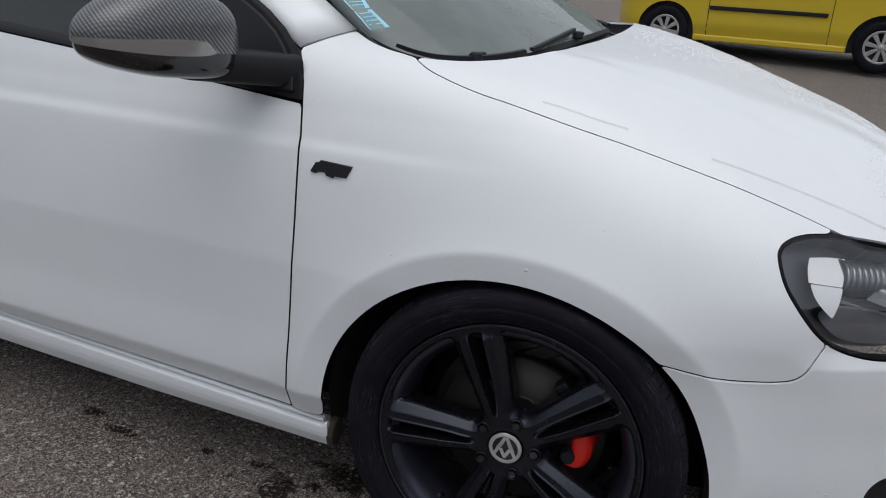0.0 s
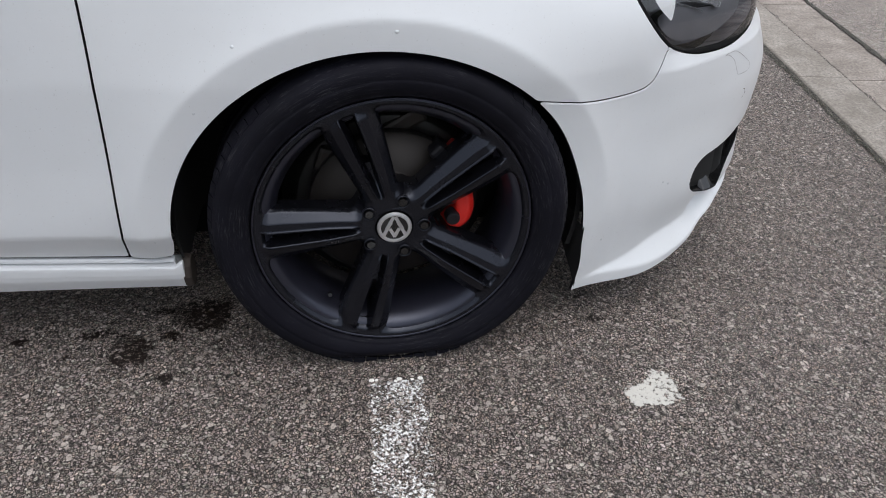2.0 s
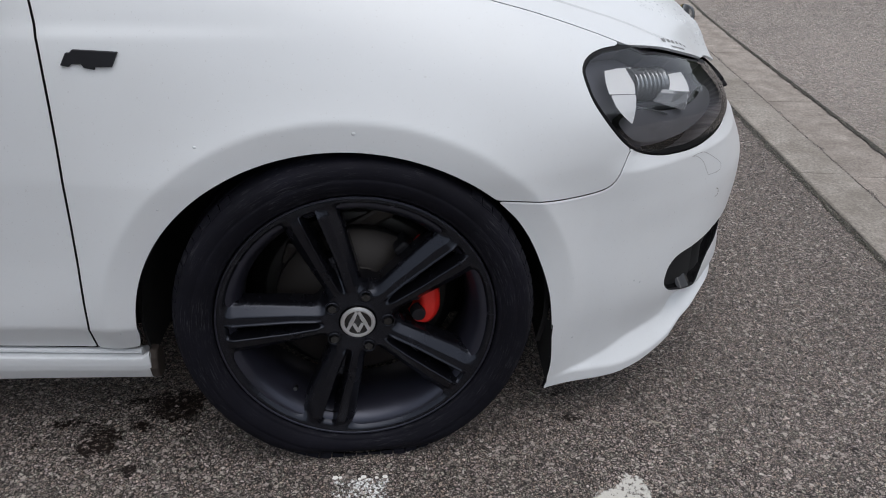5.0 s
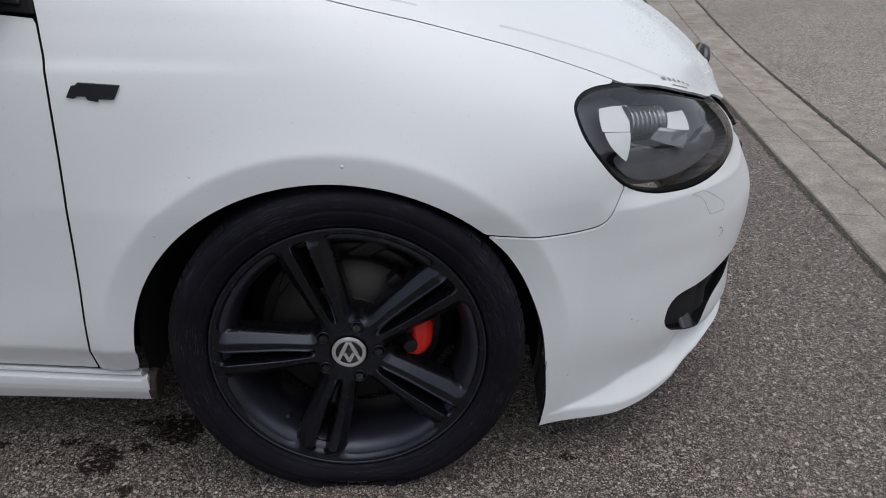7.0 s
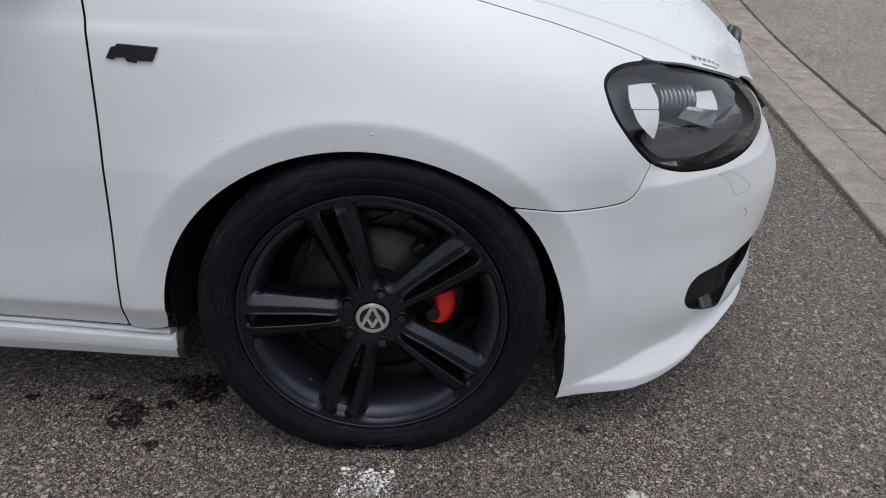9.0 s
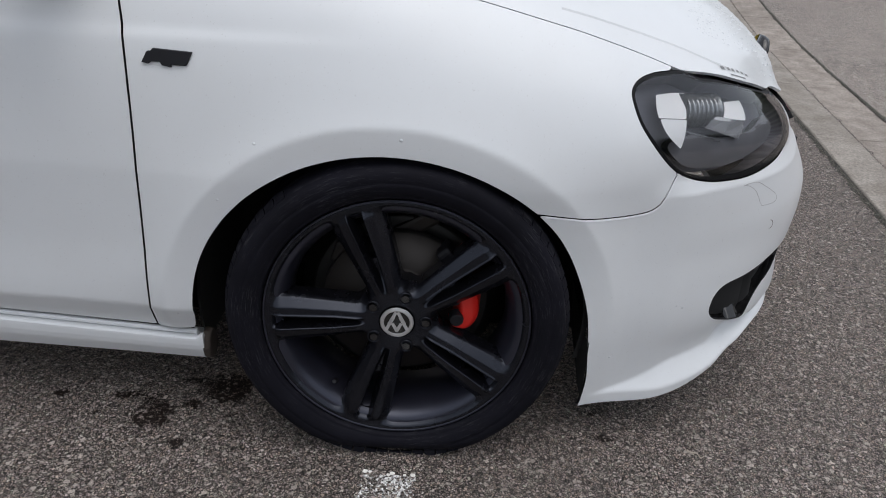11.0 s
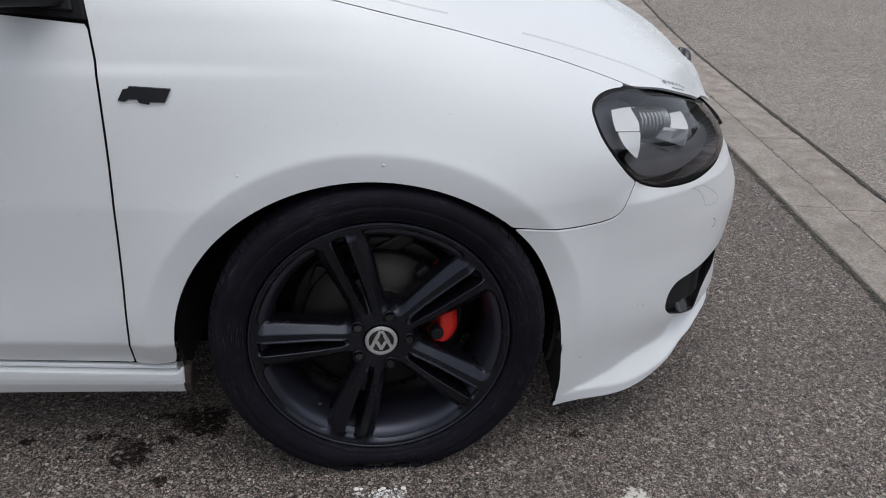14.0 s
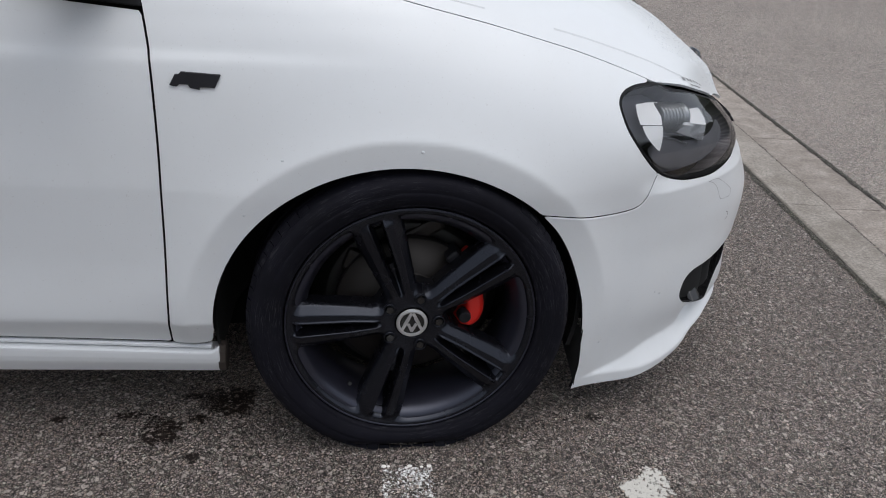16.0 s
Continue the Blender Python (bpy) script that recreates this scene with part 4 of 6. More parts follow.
# wheel housings
for cx in (0.0, -2.578):
    for sgn in (-1, 1):
        vv, ff = [], []
        n = 40
        prof = [(1.0, 0.850), (1.03, 0.835), (1.04, 0.62), (0.98, 0.55), (0.05, 0.55)]
        for i in range(n + 1):
            a = radians(-14 + 208 * i / n)
            for r, yy in prof:
                if cx == 0.0 and a < 1.6:
                    yy = min(yy, abs(float(skin(np.array(ARCH_X + ARCH_A * r * math.cos(a) + 0.015), np.array(ARCH_Z + ARCH_B * r * math.sin(a)))[1])) - 0.022)
                vv.append((cx + ARCH_X + ARCH_A * r * math.cos(a), sgn * yy, max(0.21, ARCH_Z + ARCH_B * r * math.sin(a))))
        for i in range(n):
            for k in range(len(prof) - 1):
                q = i * len(prof) + k
                ff.append((q, q + 1, q + 1 + len(prof), q + len(prof)))
        mesh_object("wheel_housing", vv, ff, LINER, car, "black wheel arch liner")
        turn_x = 0.372 if cx == 0.0 else cx - 0.39
        line = [(turn_x + 0.014, 0.826), (turn_x + 0.006, 0.80), (turn_x + 0.002, 0.70), (turn_x, 0.62), (turn_x, 0.55)]
        skirt = [(x, sgn * y, 0.27) for x, y in line] + [(x, sgn * y, low_z) for (x, y), low_z in zip(line, (0.118, 0.150, 0.178, 0.185, 0.185))]
        k = len(prof)
        mesh_object("liner_foot", skirt, [(i, i + 1, k + i + 1, k + i) for i in range(k - 1)], LINER, car, "black lower end of the arch liner")

# doors, rear sides
def belt(x):
    return 0.909 + 0.085 * (-0.482 - x) - 0.012 * max(0.0, -1.0 - x)


belt_pts = [(x, belt(x)) for x in np.linspace(-0.482, -1.50, 14)]
sill_pts = [(x, 0.249 + 0.034 * (-0.45 - x)) for x in np.linspace(-1.52, -0.4855, 12)]
door_outline = np.vstack([DOOR_LINE, sill_pts[::-1][1:-1], [(-1.52, 0.275), (-1.50, belt(-1.5))], belt_pts[::-1][1:-1]])
doors = pair_panels("front_door", *side_panel(door_outline, step=0.008, gap=0.0030), PAINT, "white front door with a shoulder crease")
ar = np.linspace(math.pi, 0, 40)
rear_arch = np.stack([-2.578 + ARCH_A * np.cos(ar), ARCH_Z + ARCH_B * np.sin(ar)], 1)
quarter = np.vstack([[(-1.52, 0.275), (-1.50, belt(-1.5))], [(x, belt(x)) for x in np.linspace(-1.6, -3.25, 12)], [(-3.27, 0.62), (-3.24, 0.25)], [(-2.97, 0.25)], rear_arch, [(-2.18, 0.29)]])
pair_panels("rear_side", *side_panel(quarter, step=0.02), PAINT, "white rear side panel")

# side skirts
def sill_section(x):
    up = 0.034 * max(0.0, -0.45 - x)
    pr = [(-0.812, 0.2415), (-0.834, 0.2430), (-0.8440, 0.2440), (-0.8500, 0.2432), (-0.8530, 0.2405), (-0.8535, 0.2362), (-0.8475, 0.2352), (-0.8475, 0.2325), (-0.8572, 0.2338), (-0.8625, 0.2328), (-0.8650, 0.2295), (-0.8655, 0.2240), (-0.8650, 0.2110), (-0.8630, 0.1990), (-0.8612, 0.1930), (-0.8570, 0.1830), (-0.8500, 0.1680), (-0.8440, 0.1655), (-0.812, 0.165), (-0.812, 0.238)]
    tip = 0.010 * float(smoothstep(-0.408, -0.392, x))
    if x > -0.432:
        pr = [(y, min(z, 0.222)) if y > (-0.8555 if x > -0.4085 else -0.842) else (y, z) for y, z in pr]
    rise = 0.0075 * float(smoothstep(-0.95, -0.42, x))
    return [(x, y, z + up * (0.6 + 0.4 * (z - 0.18) / 0.07) + rise * min(1.0, max(0.0, (0.232 - z) / 0.05)) + tip * min(1.0, max(0.0, (z - 0.205) / 0.025)) * float(y < -0.8555)) for y, z in pr]


rows = [sill_section(x) for x in list(np.linspace(-2.19, -0.435, 30)) + [-0.431, -0.412, -0.409, -0.407, -0.402, -0.397, -0.392]]
k = len(rows[0])
vv = np.array(rows).reshape(-1, 3)
ff = [(i * k + j, i * k + j + 1, (i + 1) * k + j + 1, (i + 1) * k + j) for i in range(len(rows) - 1) for j in range(k - 1)]
ff.append(tuple((len(rows) - 1) * k + j for j in range(k)))
for sgn in (1, -1):
    sv, sf = (vv, ff) if sgn > 0 else mirrored(vv, ff)
    mesh_object("side_skirt", sv, sf, PAINT, car, "white side skirt under the door", smooth=False)
    xs_ = np.linspace(-2.19, -0.415, 24)
    # black strips paint the shade at the back of the skirt's two grooves
    for y_in, y_out, z_out, z_in in ((0.836, 0.8465, 0.2450, 0.2475), (0.8482, 0.8482, 0.2329, 0.2350)):
        lo = [(x, -y_out * sgn, z_out + 0.034 * max(0.0, -0.45 - x)) for x in xs_]
        hi = [(x, -y_in * sgn, z_in + 0.034 * max(0.0, -0.45 - x)) for x in xs_]
        mesh_object("skirt_seal", lo + hi, [(i, i + 1, 25 + i, 24 + i) for i in range(23)], SEALGAP, car, "thin black strip painting the shade in the skirt's gap")
for sgn in (1, -1):
    bm = bmesh.new()
    bmesh.ops.create_cone(bm, cap_ends=True, segments=10, radius1=0.034, radius2=0.031, depth=0.016, matrix=pose(-0.3885, -0.838 * sgn, 0.206) @ Matrix.Diagonal((1.0, 0.80, 1.12, 1.0)) @ Matrix.Rotation(math.pi / 2, 4, 'Y'))
    soften(part("skirt_flap", bm, FLAPRUBBER, car, "dark brown dirty rubber flap closing the skirt's end"), 0.004, 2)

# headlamps
GREYMETAL = material("grey_metal", (0.30, 0.31, 0.32), 0.25, 0.8)
def make_headlamp(sgn):
    def put(name, v, f, mat, parent, label=""):
        if sgn > 0:
            v, f = mirrored(v, f)
        return mesh_object(name, v, f, mat, parent, label)
    v, f = side_panel(LAMP, step=0.005, gap=-0.002, inset=0.062, depth=0)
    v2, f2 = side_panel(LAMP, step=0.005, gap=0.002, inset=0.004, depth=0.066)
    keep = [q for q in f2 if np.linalg.norm(v2[q[0]] - v2[q[1]]) > 0.03 or np.linalg.norm(v2[q[1]] - v2[q[2]]) > 0.03]
    n = len(v)
    lamp = put("headlamp", np.vstack([v, v2]), list(f) + [tuple(i + n for i in q) for q in keep], HOUSING, car, "dark headlamp with bright reflectors behind a clear lens")
    # seal: a closed band just inside the lamp's outline
    rim = LAMP
    to = np.roll(rim, -1, 0) - np.roll(rim, 1, 0)
    to /= np.maximum(np.linalg.norm(to, axis=1), 1e-9)[:, None]
    inward = np.stack([-to[:, 1], to[:, 0]], 1)
    rows = [skin(*(rim + inward * off).T, ins) for off, ins in ((0.0005, 0.010), (0.001, 0.001), (0.0035, 0.0002), (0.0065, 0.0015), (0.007, 0.010))]
    n = len(rim)
    v = np.vstack(rows)
    f = [(r * n + i, r * n + (i + 1) % n, (r + 1) * n + (i + 1) % n, (r + 1) * n + i) for r in range(4) for i in range(n)]
    put("lamp_seal", v, f, SEALGAP, lamp, "black seal round the lens")
    v, f = side_panel(LAMP, step=0.005, gap=0.004, inset=-0.001, depth=0)
    lens = put("lamp_lens", v, f, GLASS, lamp, "clear plastic lens")
    lens.visible_shadow = False
    side_up = np.vstack([[(0.507, 0.743), (0.540, 0.743), (0.575, 0.740)], curve_points([(0.575, 0.740), (0.558, 0.724), (0.542, 0.706)], 5)[1:], [(0.487, 0.712)], curve_points([(0.487, 0.712), (0.494, 0.728), (0.507, 0.743)], 4)[1:-1]])
    side_low = np.vstack([[(0.487, 0.7115)], curve_points([(0.542, 0.7055), (0.530, 0.680), (0.518, 0.659)], 5), curve_points([(0.518, 0.659), (0.501, 0.677), (0.491, 0.693), (0.487, 0.7115)], 4)[1:-1]])
    main_up = np.vstack([[(0.634, 0.713), (0.677, 0.712), (0.728, 0.706)], curve_points([(0.728, 0.706), (0.711, 0.693), (0.693, 0.682)], 5)[1:], [(0.655, 0.690), (0.619, 0.702)]])
    main_low = np.vstack([[(0.619, 0.7005)], curve_points([(0.692, 0.6805), (0.678, 0.666), (0.663, 0.653)], 5), [(0.620, 0.672), (0.584, 0.686), (0.601, 0.695)]])
    # reflectors are cut in two; the white pieces carry painted-in sky reflection
    for name, out, inset, tilt, mat in (("side_reflector", side_up, 0.016, 0.55, BRIGHT), ("side_reflector_foot", side_low, 0.016, 0.12, BRIGHT), ("main_reflector", main_up, 0.022, 0.55, BRIGHT), ("main_reflector_foot", main_low, 0.022, -0.05, MIRRORED)):
        v, f = side_panel(out, step=0.003, gap=0.0, inset=inset, depth=0)
        c = v.mean(0)
        away = c * (1, 1, 0) / np.linalg.norm(c * (1, 1, 0))
        top_z = 0.7035 if "side" in name else 0.688
        for i, p in enumerate(v):
            v[i] = p + away * (-tilt * (p[2] - top_z))
        put(name, v, f, mat, lamp, "reflector painted near-white for the sky it mirrors" if mat is BRIGHT else "mirror-bright reflector foot")
        # thin bright lip along the free edge
        edge_pts = curve_points({"side_reflector": [(0.575, 0.740), (0.558, 0.724), (0.542, 0.706)], "side_reflector_foot": [(0.542, 0.7055), (0.530, 0.680), (0.518, 0.659)], "main_reflector": [(0.728, 0.706), (0.711, 0.693), (0.693, 0.682)], "main_reflector_foot": [(0.692, 0.6805), (0.678, 0.666), (0.663, 0.653)]}[name], 5)
        pa = skin(edge_pts[:, 0], edge_pts[:, 1], inset - 0.001) + away * (-tilt * (edge_pts[:, 1:] - top_z))
        pb = skin(edge_pts[:, 0] + 0.0022, edge_pts[:, 1] - 0.0004, inset + 0.003) + away * (-tilt * (edge_pts[:, 1:] - top_z))
        n = len(pa)
        put("reflector_lip", np.vstack([pa, pb]), [(i, i + 1, n + i + 1, n + i) for i in range(n - 1)], CHROME, lamp)
    # ribbed projector barrel
    c = skin(np.array(0.597), np.array(0.704), 0.056)
    axis = Vector(skin(np.array(0.655), np.array(0.700), 0.050) - skin(np.array(0.568), np.array(0.711), 0.050)).normalized()
    prof = []
    for i in range(7):
        prof += [(0.0310, -0.042 + 0.0120 * i), (0.0330, -0.0400 + 0.0120 * i), (0.0330, -0.0355 + 0.0120 * i), (0.0310, -0.0335 + 0.0120 * i), (0.0255, -0.0325 + 0.0120 * i), (0.0255, -0.0305 + 0.0120 * i)]
    vv, ff = lathe([(0.001, -0.042)] + prof + [(0.034, 0.0425), (0.034, 0.050), (0.001, 0.050)], 40)
    rot = axis.to_track_quat('Y', 'Z').to_matrix()
    vv = np.array([tuple(rot @ Vector(p)) for p in vv]) + c
    put("projector", vv, ff, GREYMETAL, lamp, "ribbed grey projector barrel")
    v, f = side_panel(curve_points([(0.512, 0.660), (0.528, 0.632), (0.56, 0.611), (0.60, 0.603), (0.66, 0.600), (0.72, 0.606), (0.79, 0.621), (0.84, 0.640), (0.80, 0.664), (0.70, 0.655), (0.62, 0.660), (0.56, 0.672)], 6, True), step=0.005, gap=0.0, inset=0.034, depth=0.02)
    put("lamp_bezel", v, f, BEZEL, lamp, "dark grey bezel")
    for pts, ins, wid in (([(0.535, 0.685), (0.566, 0.675), (0.594, 0.666), (0.625, 0.653)], 0.030, 0.0014),):
        cc = curve_points(pts, 6)
        n = len(cc)
        pa, pb = skin(cc[:, 0], cc[:, 1] + wid, ins), skin(cc[:, 0], cc[:, 1] - wid, ins)
        put("bezel_line", np.vstack([pa, pb]), [(i, i + 1, n + i + 1, n + i) for i in range(n - 1)], GREYMETAL, lamp)
    return lamp


for side_sign in (-1, 1):
    make_headlamp(side_sign)

# grille, trim strips, emblem and number plate at the nose
gz = curve_points([(0.965, 0.676), (0.985, 0.668), (1.06, 0.658), (1.32, 0.652), (1.4, 0.652)])
grille_outline = np.vstack([gz, [(1.4, 0.602), (1.01, 0.606), (0.975, 0.640)]])
v, f = side_panel(grille_outline, inset=0.010, gap=0.0, depth=0.02)
grille = mesh_object("grille", *both_sides(v, f), GLOSSBLACK, car, "gloss black radiator grille")
for zz, mat, nm in ((0.640, REDTRIM, "red_strip"), (0.626, CHROME, "chrome_strip")):
    o = np.array([(0.955, zz + 0.004), (1.4, zz + 0.004), (1.4, zz - 0.004), (0.955, zz - 0.004)])
    v, f = side_panel(o, step=0.004, inset=-0.010, gap=0.0, depth=0.008)
    mesh_object(nm, *both_sides(v, f), mat, grille)
v, f = lathe([(0.001, -0.008), (0.046, -0.008), (0.053, -0.004), (0.055, 0.002), (0.055, 0.016), (0.001, 0.018)], 48)
em = mesh_object("nose_emblem", v, f, GLOSSBLACK, car, "round dark nose emblem")
em.matrix_local = pose(0.853, 0.0, 0.664, 0, 0, 90) @ pose(0, 0, 0, 14, 0, 0)
bm = bmesh.new()
box(bm, pose(0.898, 0, 0.480), 0.020, 0.53, 0.115)
plate = part("number_plate_holder", bm, PLASTIC, car, "black number plate holder")
soften(plate, 0.005, 2)

# small lines in the bumper: washer cover and sensor
def skin_line(points, width, name, mat, parent, label=""):
    c = curve_points(points, 6)
    t = np.gradient(c, axis=0)
    t /= np.linalg.norm(t, axis=1)[:, None]
    nrm = np.stack([-t[:, 1], t[:, 0]], 1) * width / 2
    a, b = c + nrm, c - nrm
    pa, pb = skin(a[:, 0], a[:, 1], -0.0005), skin(b[:, 0], b[:, 1], -0.0005)
    n = len(c)
    return mesh_object(name, np.vstack([pa, pb]), [(i, i + 1, n + i + 1, n + i) for i in range(n - 1)], mat, parent, label)


skin_line([(0.654, 0.571), (0.672, 0.572), (0.692, 0.569), (0.722, 0.551), (0.750, 0.531), (0.757, 0.522), (0.757, 0.515), (0.748, 0.511), (0.716, 0.514), (0.708, 0.520), (0.698, 0.537), (0.687, 0.553), (0.668, 0.567), (0.654, 0.571)], 0.0008, "washer_cover_gap", JOINT, bumper, "fine joint round the washer cover")
# the bumper's rounded upper lip along the joint with the wing
lip = SEAM[SEAM[:, 0] > 0.266]
t = np.gradient(lip, axis=0)
t /= np.linalg.norm(t, axis=1)[:, None]
away = np.stack([t[:, 1], -t[:, 0]], 1)
lv = np.vstack([skin((lip + away * d)[:, 0], (lip + away * d)[:, 1], ins) for d, ins in ((0.0012, 0.0022), (0.0026, -0.0004), (0.0060, -0.0003))])
n = len(lip)
lf = [(r * n + i, r * n + i + 1, r * n + n + i + 1, r * n + n + i) for r in range(2) for i in range(n - 1)]
for sv, sf in ((lv, lf), mirrored(lv, lf)):
    mesh_object("seam_lip", sv, sf, PAINT, bumper, "rounded white edge along the wing joint")
skin_line([(0.749, 0.472), (0.758, 0.466), (0.761, 0.454), (0.752, 0.450)], 0.0013, "sensor_gap", DIRT, bumper)

# a few drops and chips on the wing and bumper
for s_, z_, r_ in ((0.012, 0.690, 0.0032), (-0.245, 0.668, 0.0026), (-0.318, 0.560, 0.0022), (0.430, 0.222, 0.0024), (0.545, 0.330, 0.0020), (0.560, 0.322, 0.0026), (-0.425, 0.305, 0.0018)):
    c0 = skin(np.array(s_), np.array(z_), -0.0002)
    side = skin(np.array(s_ + 0.004), np.array(z_), -0.0002) - c0
    side /= np.linalg.norm(side)
    up = skin(np.array(s_), np.array(z_ + 0.004), -0.0002) - c0
    up /= np.linalg.norm(up)
    outw = np.cross(side, up)
    vv, ff = [c0 + outw * r_ * 0.45], []
    for i in range(12):
        q = 2 * math.pi * i / 12
        vv += [c0 + (side * math.cos(q) * 1.2 + up * math.sin(q)) * r_ * 0.7 + outw * r_ * 0.32, c0 + (side * math.cos(q) * 1.2 + up * math.sin(q)) * r_]
    for i in range(12):
        j = (i + 1) % 12
        ff += [(0, 1 + 2 * i, 1 + 2 * j), (1 + 2 * i, 2 + 2 * i, 2 + 2 * j, 1 + 2 * j)]
    mesh_object("water_drop", vv, ff, DROP, car, "small pale drop on the paint")

# badge on the wing: a plain slanted shape
badge_shape = [(-0.4385, 0.7905), (-0.4290, 0.8085), (-0.4225, 0.8090), (-0.4185, 0.8135), (-0.3500, 0.8105), (-0.3605, 0.7885), (-0.3880, 0.7885), (-0.3865, 0.7845), (-0.4030, 0.7870), (-0.4065, 0.7925), (-0.4210, 0.7925), (-0.4260, 0.7885)]
for sgn in (1, -1):
    bs = np.array(badge_shape)
    n = len(bs)
    top, low = skin(bs[:, 0], bs[:, 1], -0.0045), skin(bs[:, 0], bs[:, 1], 0.001)
    vv = np.vstack([top, low])
    ff = [tuple(range(n))] + [(i, n + i, n + (i + 1) % n, (i + 1) % n) for i in range(n)]
    if sgn < 0:
        vv, ff = mirrored(vv, ff)
    bg = mesh_object("wing_badge", vv, ff, PLASTIC, car, "black slanted badge on the wing", smooth=False)
    soften(bg, 0.0008, 2)

# wheels
STEER, CAMBER = -3.4, 2.5
right_wheel = make_wheel(car, pose(0, -0.787, 0.312, -CAMBER, 0, -STEER))
for m in (pose(0, 0.787, 0.312, CAMBER, 0, 180 - STEER), pose(-2.578, -0.775, 0.316), pose(-2.578, 0.775, 0.316, 0, 0, 180)):
    copy_thing(right_wheel, m)
make_brake(car, pose(0, -0.787, 0.312, -CAMBER, 0, -STEER))
make_brake(car, pose(0, 0.787, 0.312, CAMBER, 0, 180 - STEER))


# ---- cabin of the white car ----
def strip(name, a, b, mat, parent, label="", thick=0.0, bulge=None, cols=10):
    """A sheet between two lines of equal length."""
    a, b = np.asarray(a, float), np.asarray(b, float)
    rows = []
    for t in np.linspace(0, 1, cols + 1):
        r = a + (b - a) * t
        if bulge is not None:
            r = r + np.asarray(bulge) * 4 * t * (1 - t)
        rows.append(r)
    n = len(a)
    v = np.vstack(rows)
    f = [(i * n + j, i * n + j + 1, (i + 1) * n + j + 1, (i + 1) * n + j) for i in range(cols) for j in range(n - 1)]
    ob = mesh_object(name, v, f, mat, parent, label)
    if thick:
        sol = ob.modifiers.new("sheet", 'SOLIDIFY')
        sol.thickness, sol.offset = thick, -1 if thick > 0 else 1
        sol.thickness = abs(thick)
    return ob


SCREEN_EDGE = curve_points([(-0.118, 0.0, 0.998), (-0.122, 0.25, 0.996), (-0.138, 0.47, 0.992), (-0.172, 0.585, 0.988), (-0.215, 0.648, 0.987), (-0.268, 0.683, 0.990), (-0.330, 0.695, 1.002), (-0.392, 0.686, 1.020), (-0.445, 0.655, 1.034)], 6)


def screen_base(y, drop=0.0):
    """A point of the glass's lower edge; y counts the way round it, from -0.735 to 0.735."""
    q = abs(y) / 0.735 * (len(SCREEN_EDGE) - 1)
    i = min(int(q), len(SCREEN_EDGE) - 2)
    p = SCREEN_EDGE[i] + (SCREEN_EDGE[i + 1] - SCREEN_EDGE[i]) * (q - i)
    return (p[0], math.copysign(p[1], y), p[2] - drop)


def screen_top(y):
    q = y / 0.735
    return (-1.02 - 0.09 * q * q, y * 0.775, 1.425 - 0.035 * q * q)


ys = np.linspace(-0.735, 0.735, 81)
screen = strip("windscreen", [screen_base(y, 0.0) for y in ys], [screen_top(y) for y in ys], WINDOW, car, "green-tinted windscreen with pale stickers in its corner", bulge=(0.02, 0, 0.03), cols=24)
screen.visible_shadow = False
ys2 = np.linspace(-0.70, 0.70, 31)
strip("scuttle", [(screen_base(y)[0] + 0.11, screen_base(y)[1] * 0.99, screen_base(y)[2] - 0.05) for y in ys2], [(screen_base(y)[0] - 0.02, screen_base(y)[1] * 0.99, screen_base(y)[2] - 0.004) for y in ys2], PLASTIC, car, "black plastic scuttle panel", cols=3)
# dark edge print along the glass
strip("screen_border", [tuple(np.array(screen_base(y)) + (0.001, 0, 0.002)) for y in ys], [tuple(np.array(screen_base(y)) * 0.985 + np.array(screen_top(y)) * 0.015 + (0.001, 0, 0.004)) for y in ys], SEALGAP, screen, cols=3)
cabin_floor = strip("cabin_interior", [(-0.16, y, 0.93) for y in ys2], [(-2.9, y, 0.80) for y in ys2], SCREENDARK, car, "dark dashboard and cabin interior", cols=6)


def wiper(w0, w1, t0, t1, r):
    """A thin blade that lies along the lower edge of the glass, with its arm and pivot."""
    bm = bmesh.new()
    n, prev = 16, None
    for i in range(n + 1):
        q = i / n
        w = w0 + (w1 - w0) * q
        c = Vector(on_screen(w, t0 + (t1 - t0) * q, 0.012))
        ring = [bm.verts.new(c + Vector(o) * r) for o in ((1, 0, -0.6), (0.7, 0, 0.9), (-0.6, 0, 1.1), (-1.1, 0, 0))]
        if prev:
            for k in range(4):
                bm.faces.new((prev[k], prev[(k + 1) % 4], ring[(k + 1) % 4], ring[k]))
        else:
            bm.faces.new(ring)
        prev = ring
    bm.faces.new(list(reversed(prev)))
    return part("wiper", bm, PLASTIC, car, "black windscreen wiper at rest", smooth=False)


def on_screen(y, t, lift=0.0):
    a, b = np.array(screen_base(y)), np.array(screen_top(y))
    return a + (b - a) * t + np.array((0.02, 0, 0.03)) * 4 * t * (1 - t) + np.array((0.4, 0, 0.9)) * lift


wiper(-0.560, -0.190, 0.008, 0.012, 0.0058)
wiper(-0.170, -0.02, 0.012, 0.034, 0.0055)
wiper(0.22, 0.60, 0.012, 0.030, 0.0055)
for w in (-0.330, -0.03):
    c = on_screen(w, 0.014, 0.014)
    bm = bmesh.new()
    bmesh.ops.create_cone(bm, cap_ends=True, segments=20, radius1=0.015, radius2=0.011, depth=0.018, matrix=Matrix.Translation(c))
    box(bm, Matrix.Translation(Vector(c) + Vector((-0.004, 0.022, 0.001))) @ Matrix.Rotation(-0.2, 4, 'Z'), 0.014, 0.05, 0.010)
    soften(part("wiper_pivot", bm, PLASTIC, car), 0.004, 3)

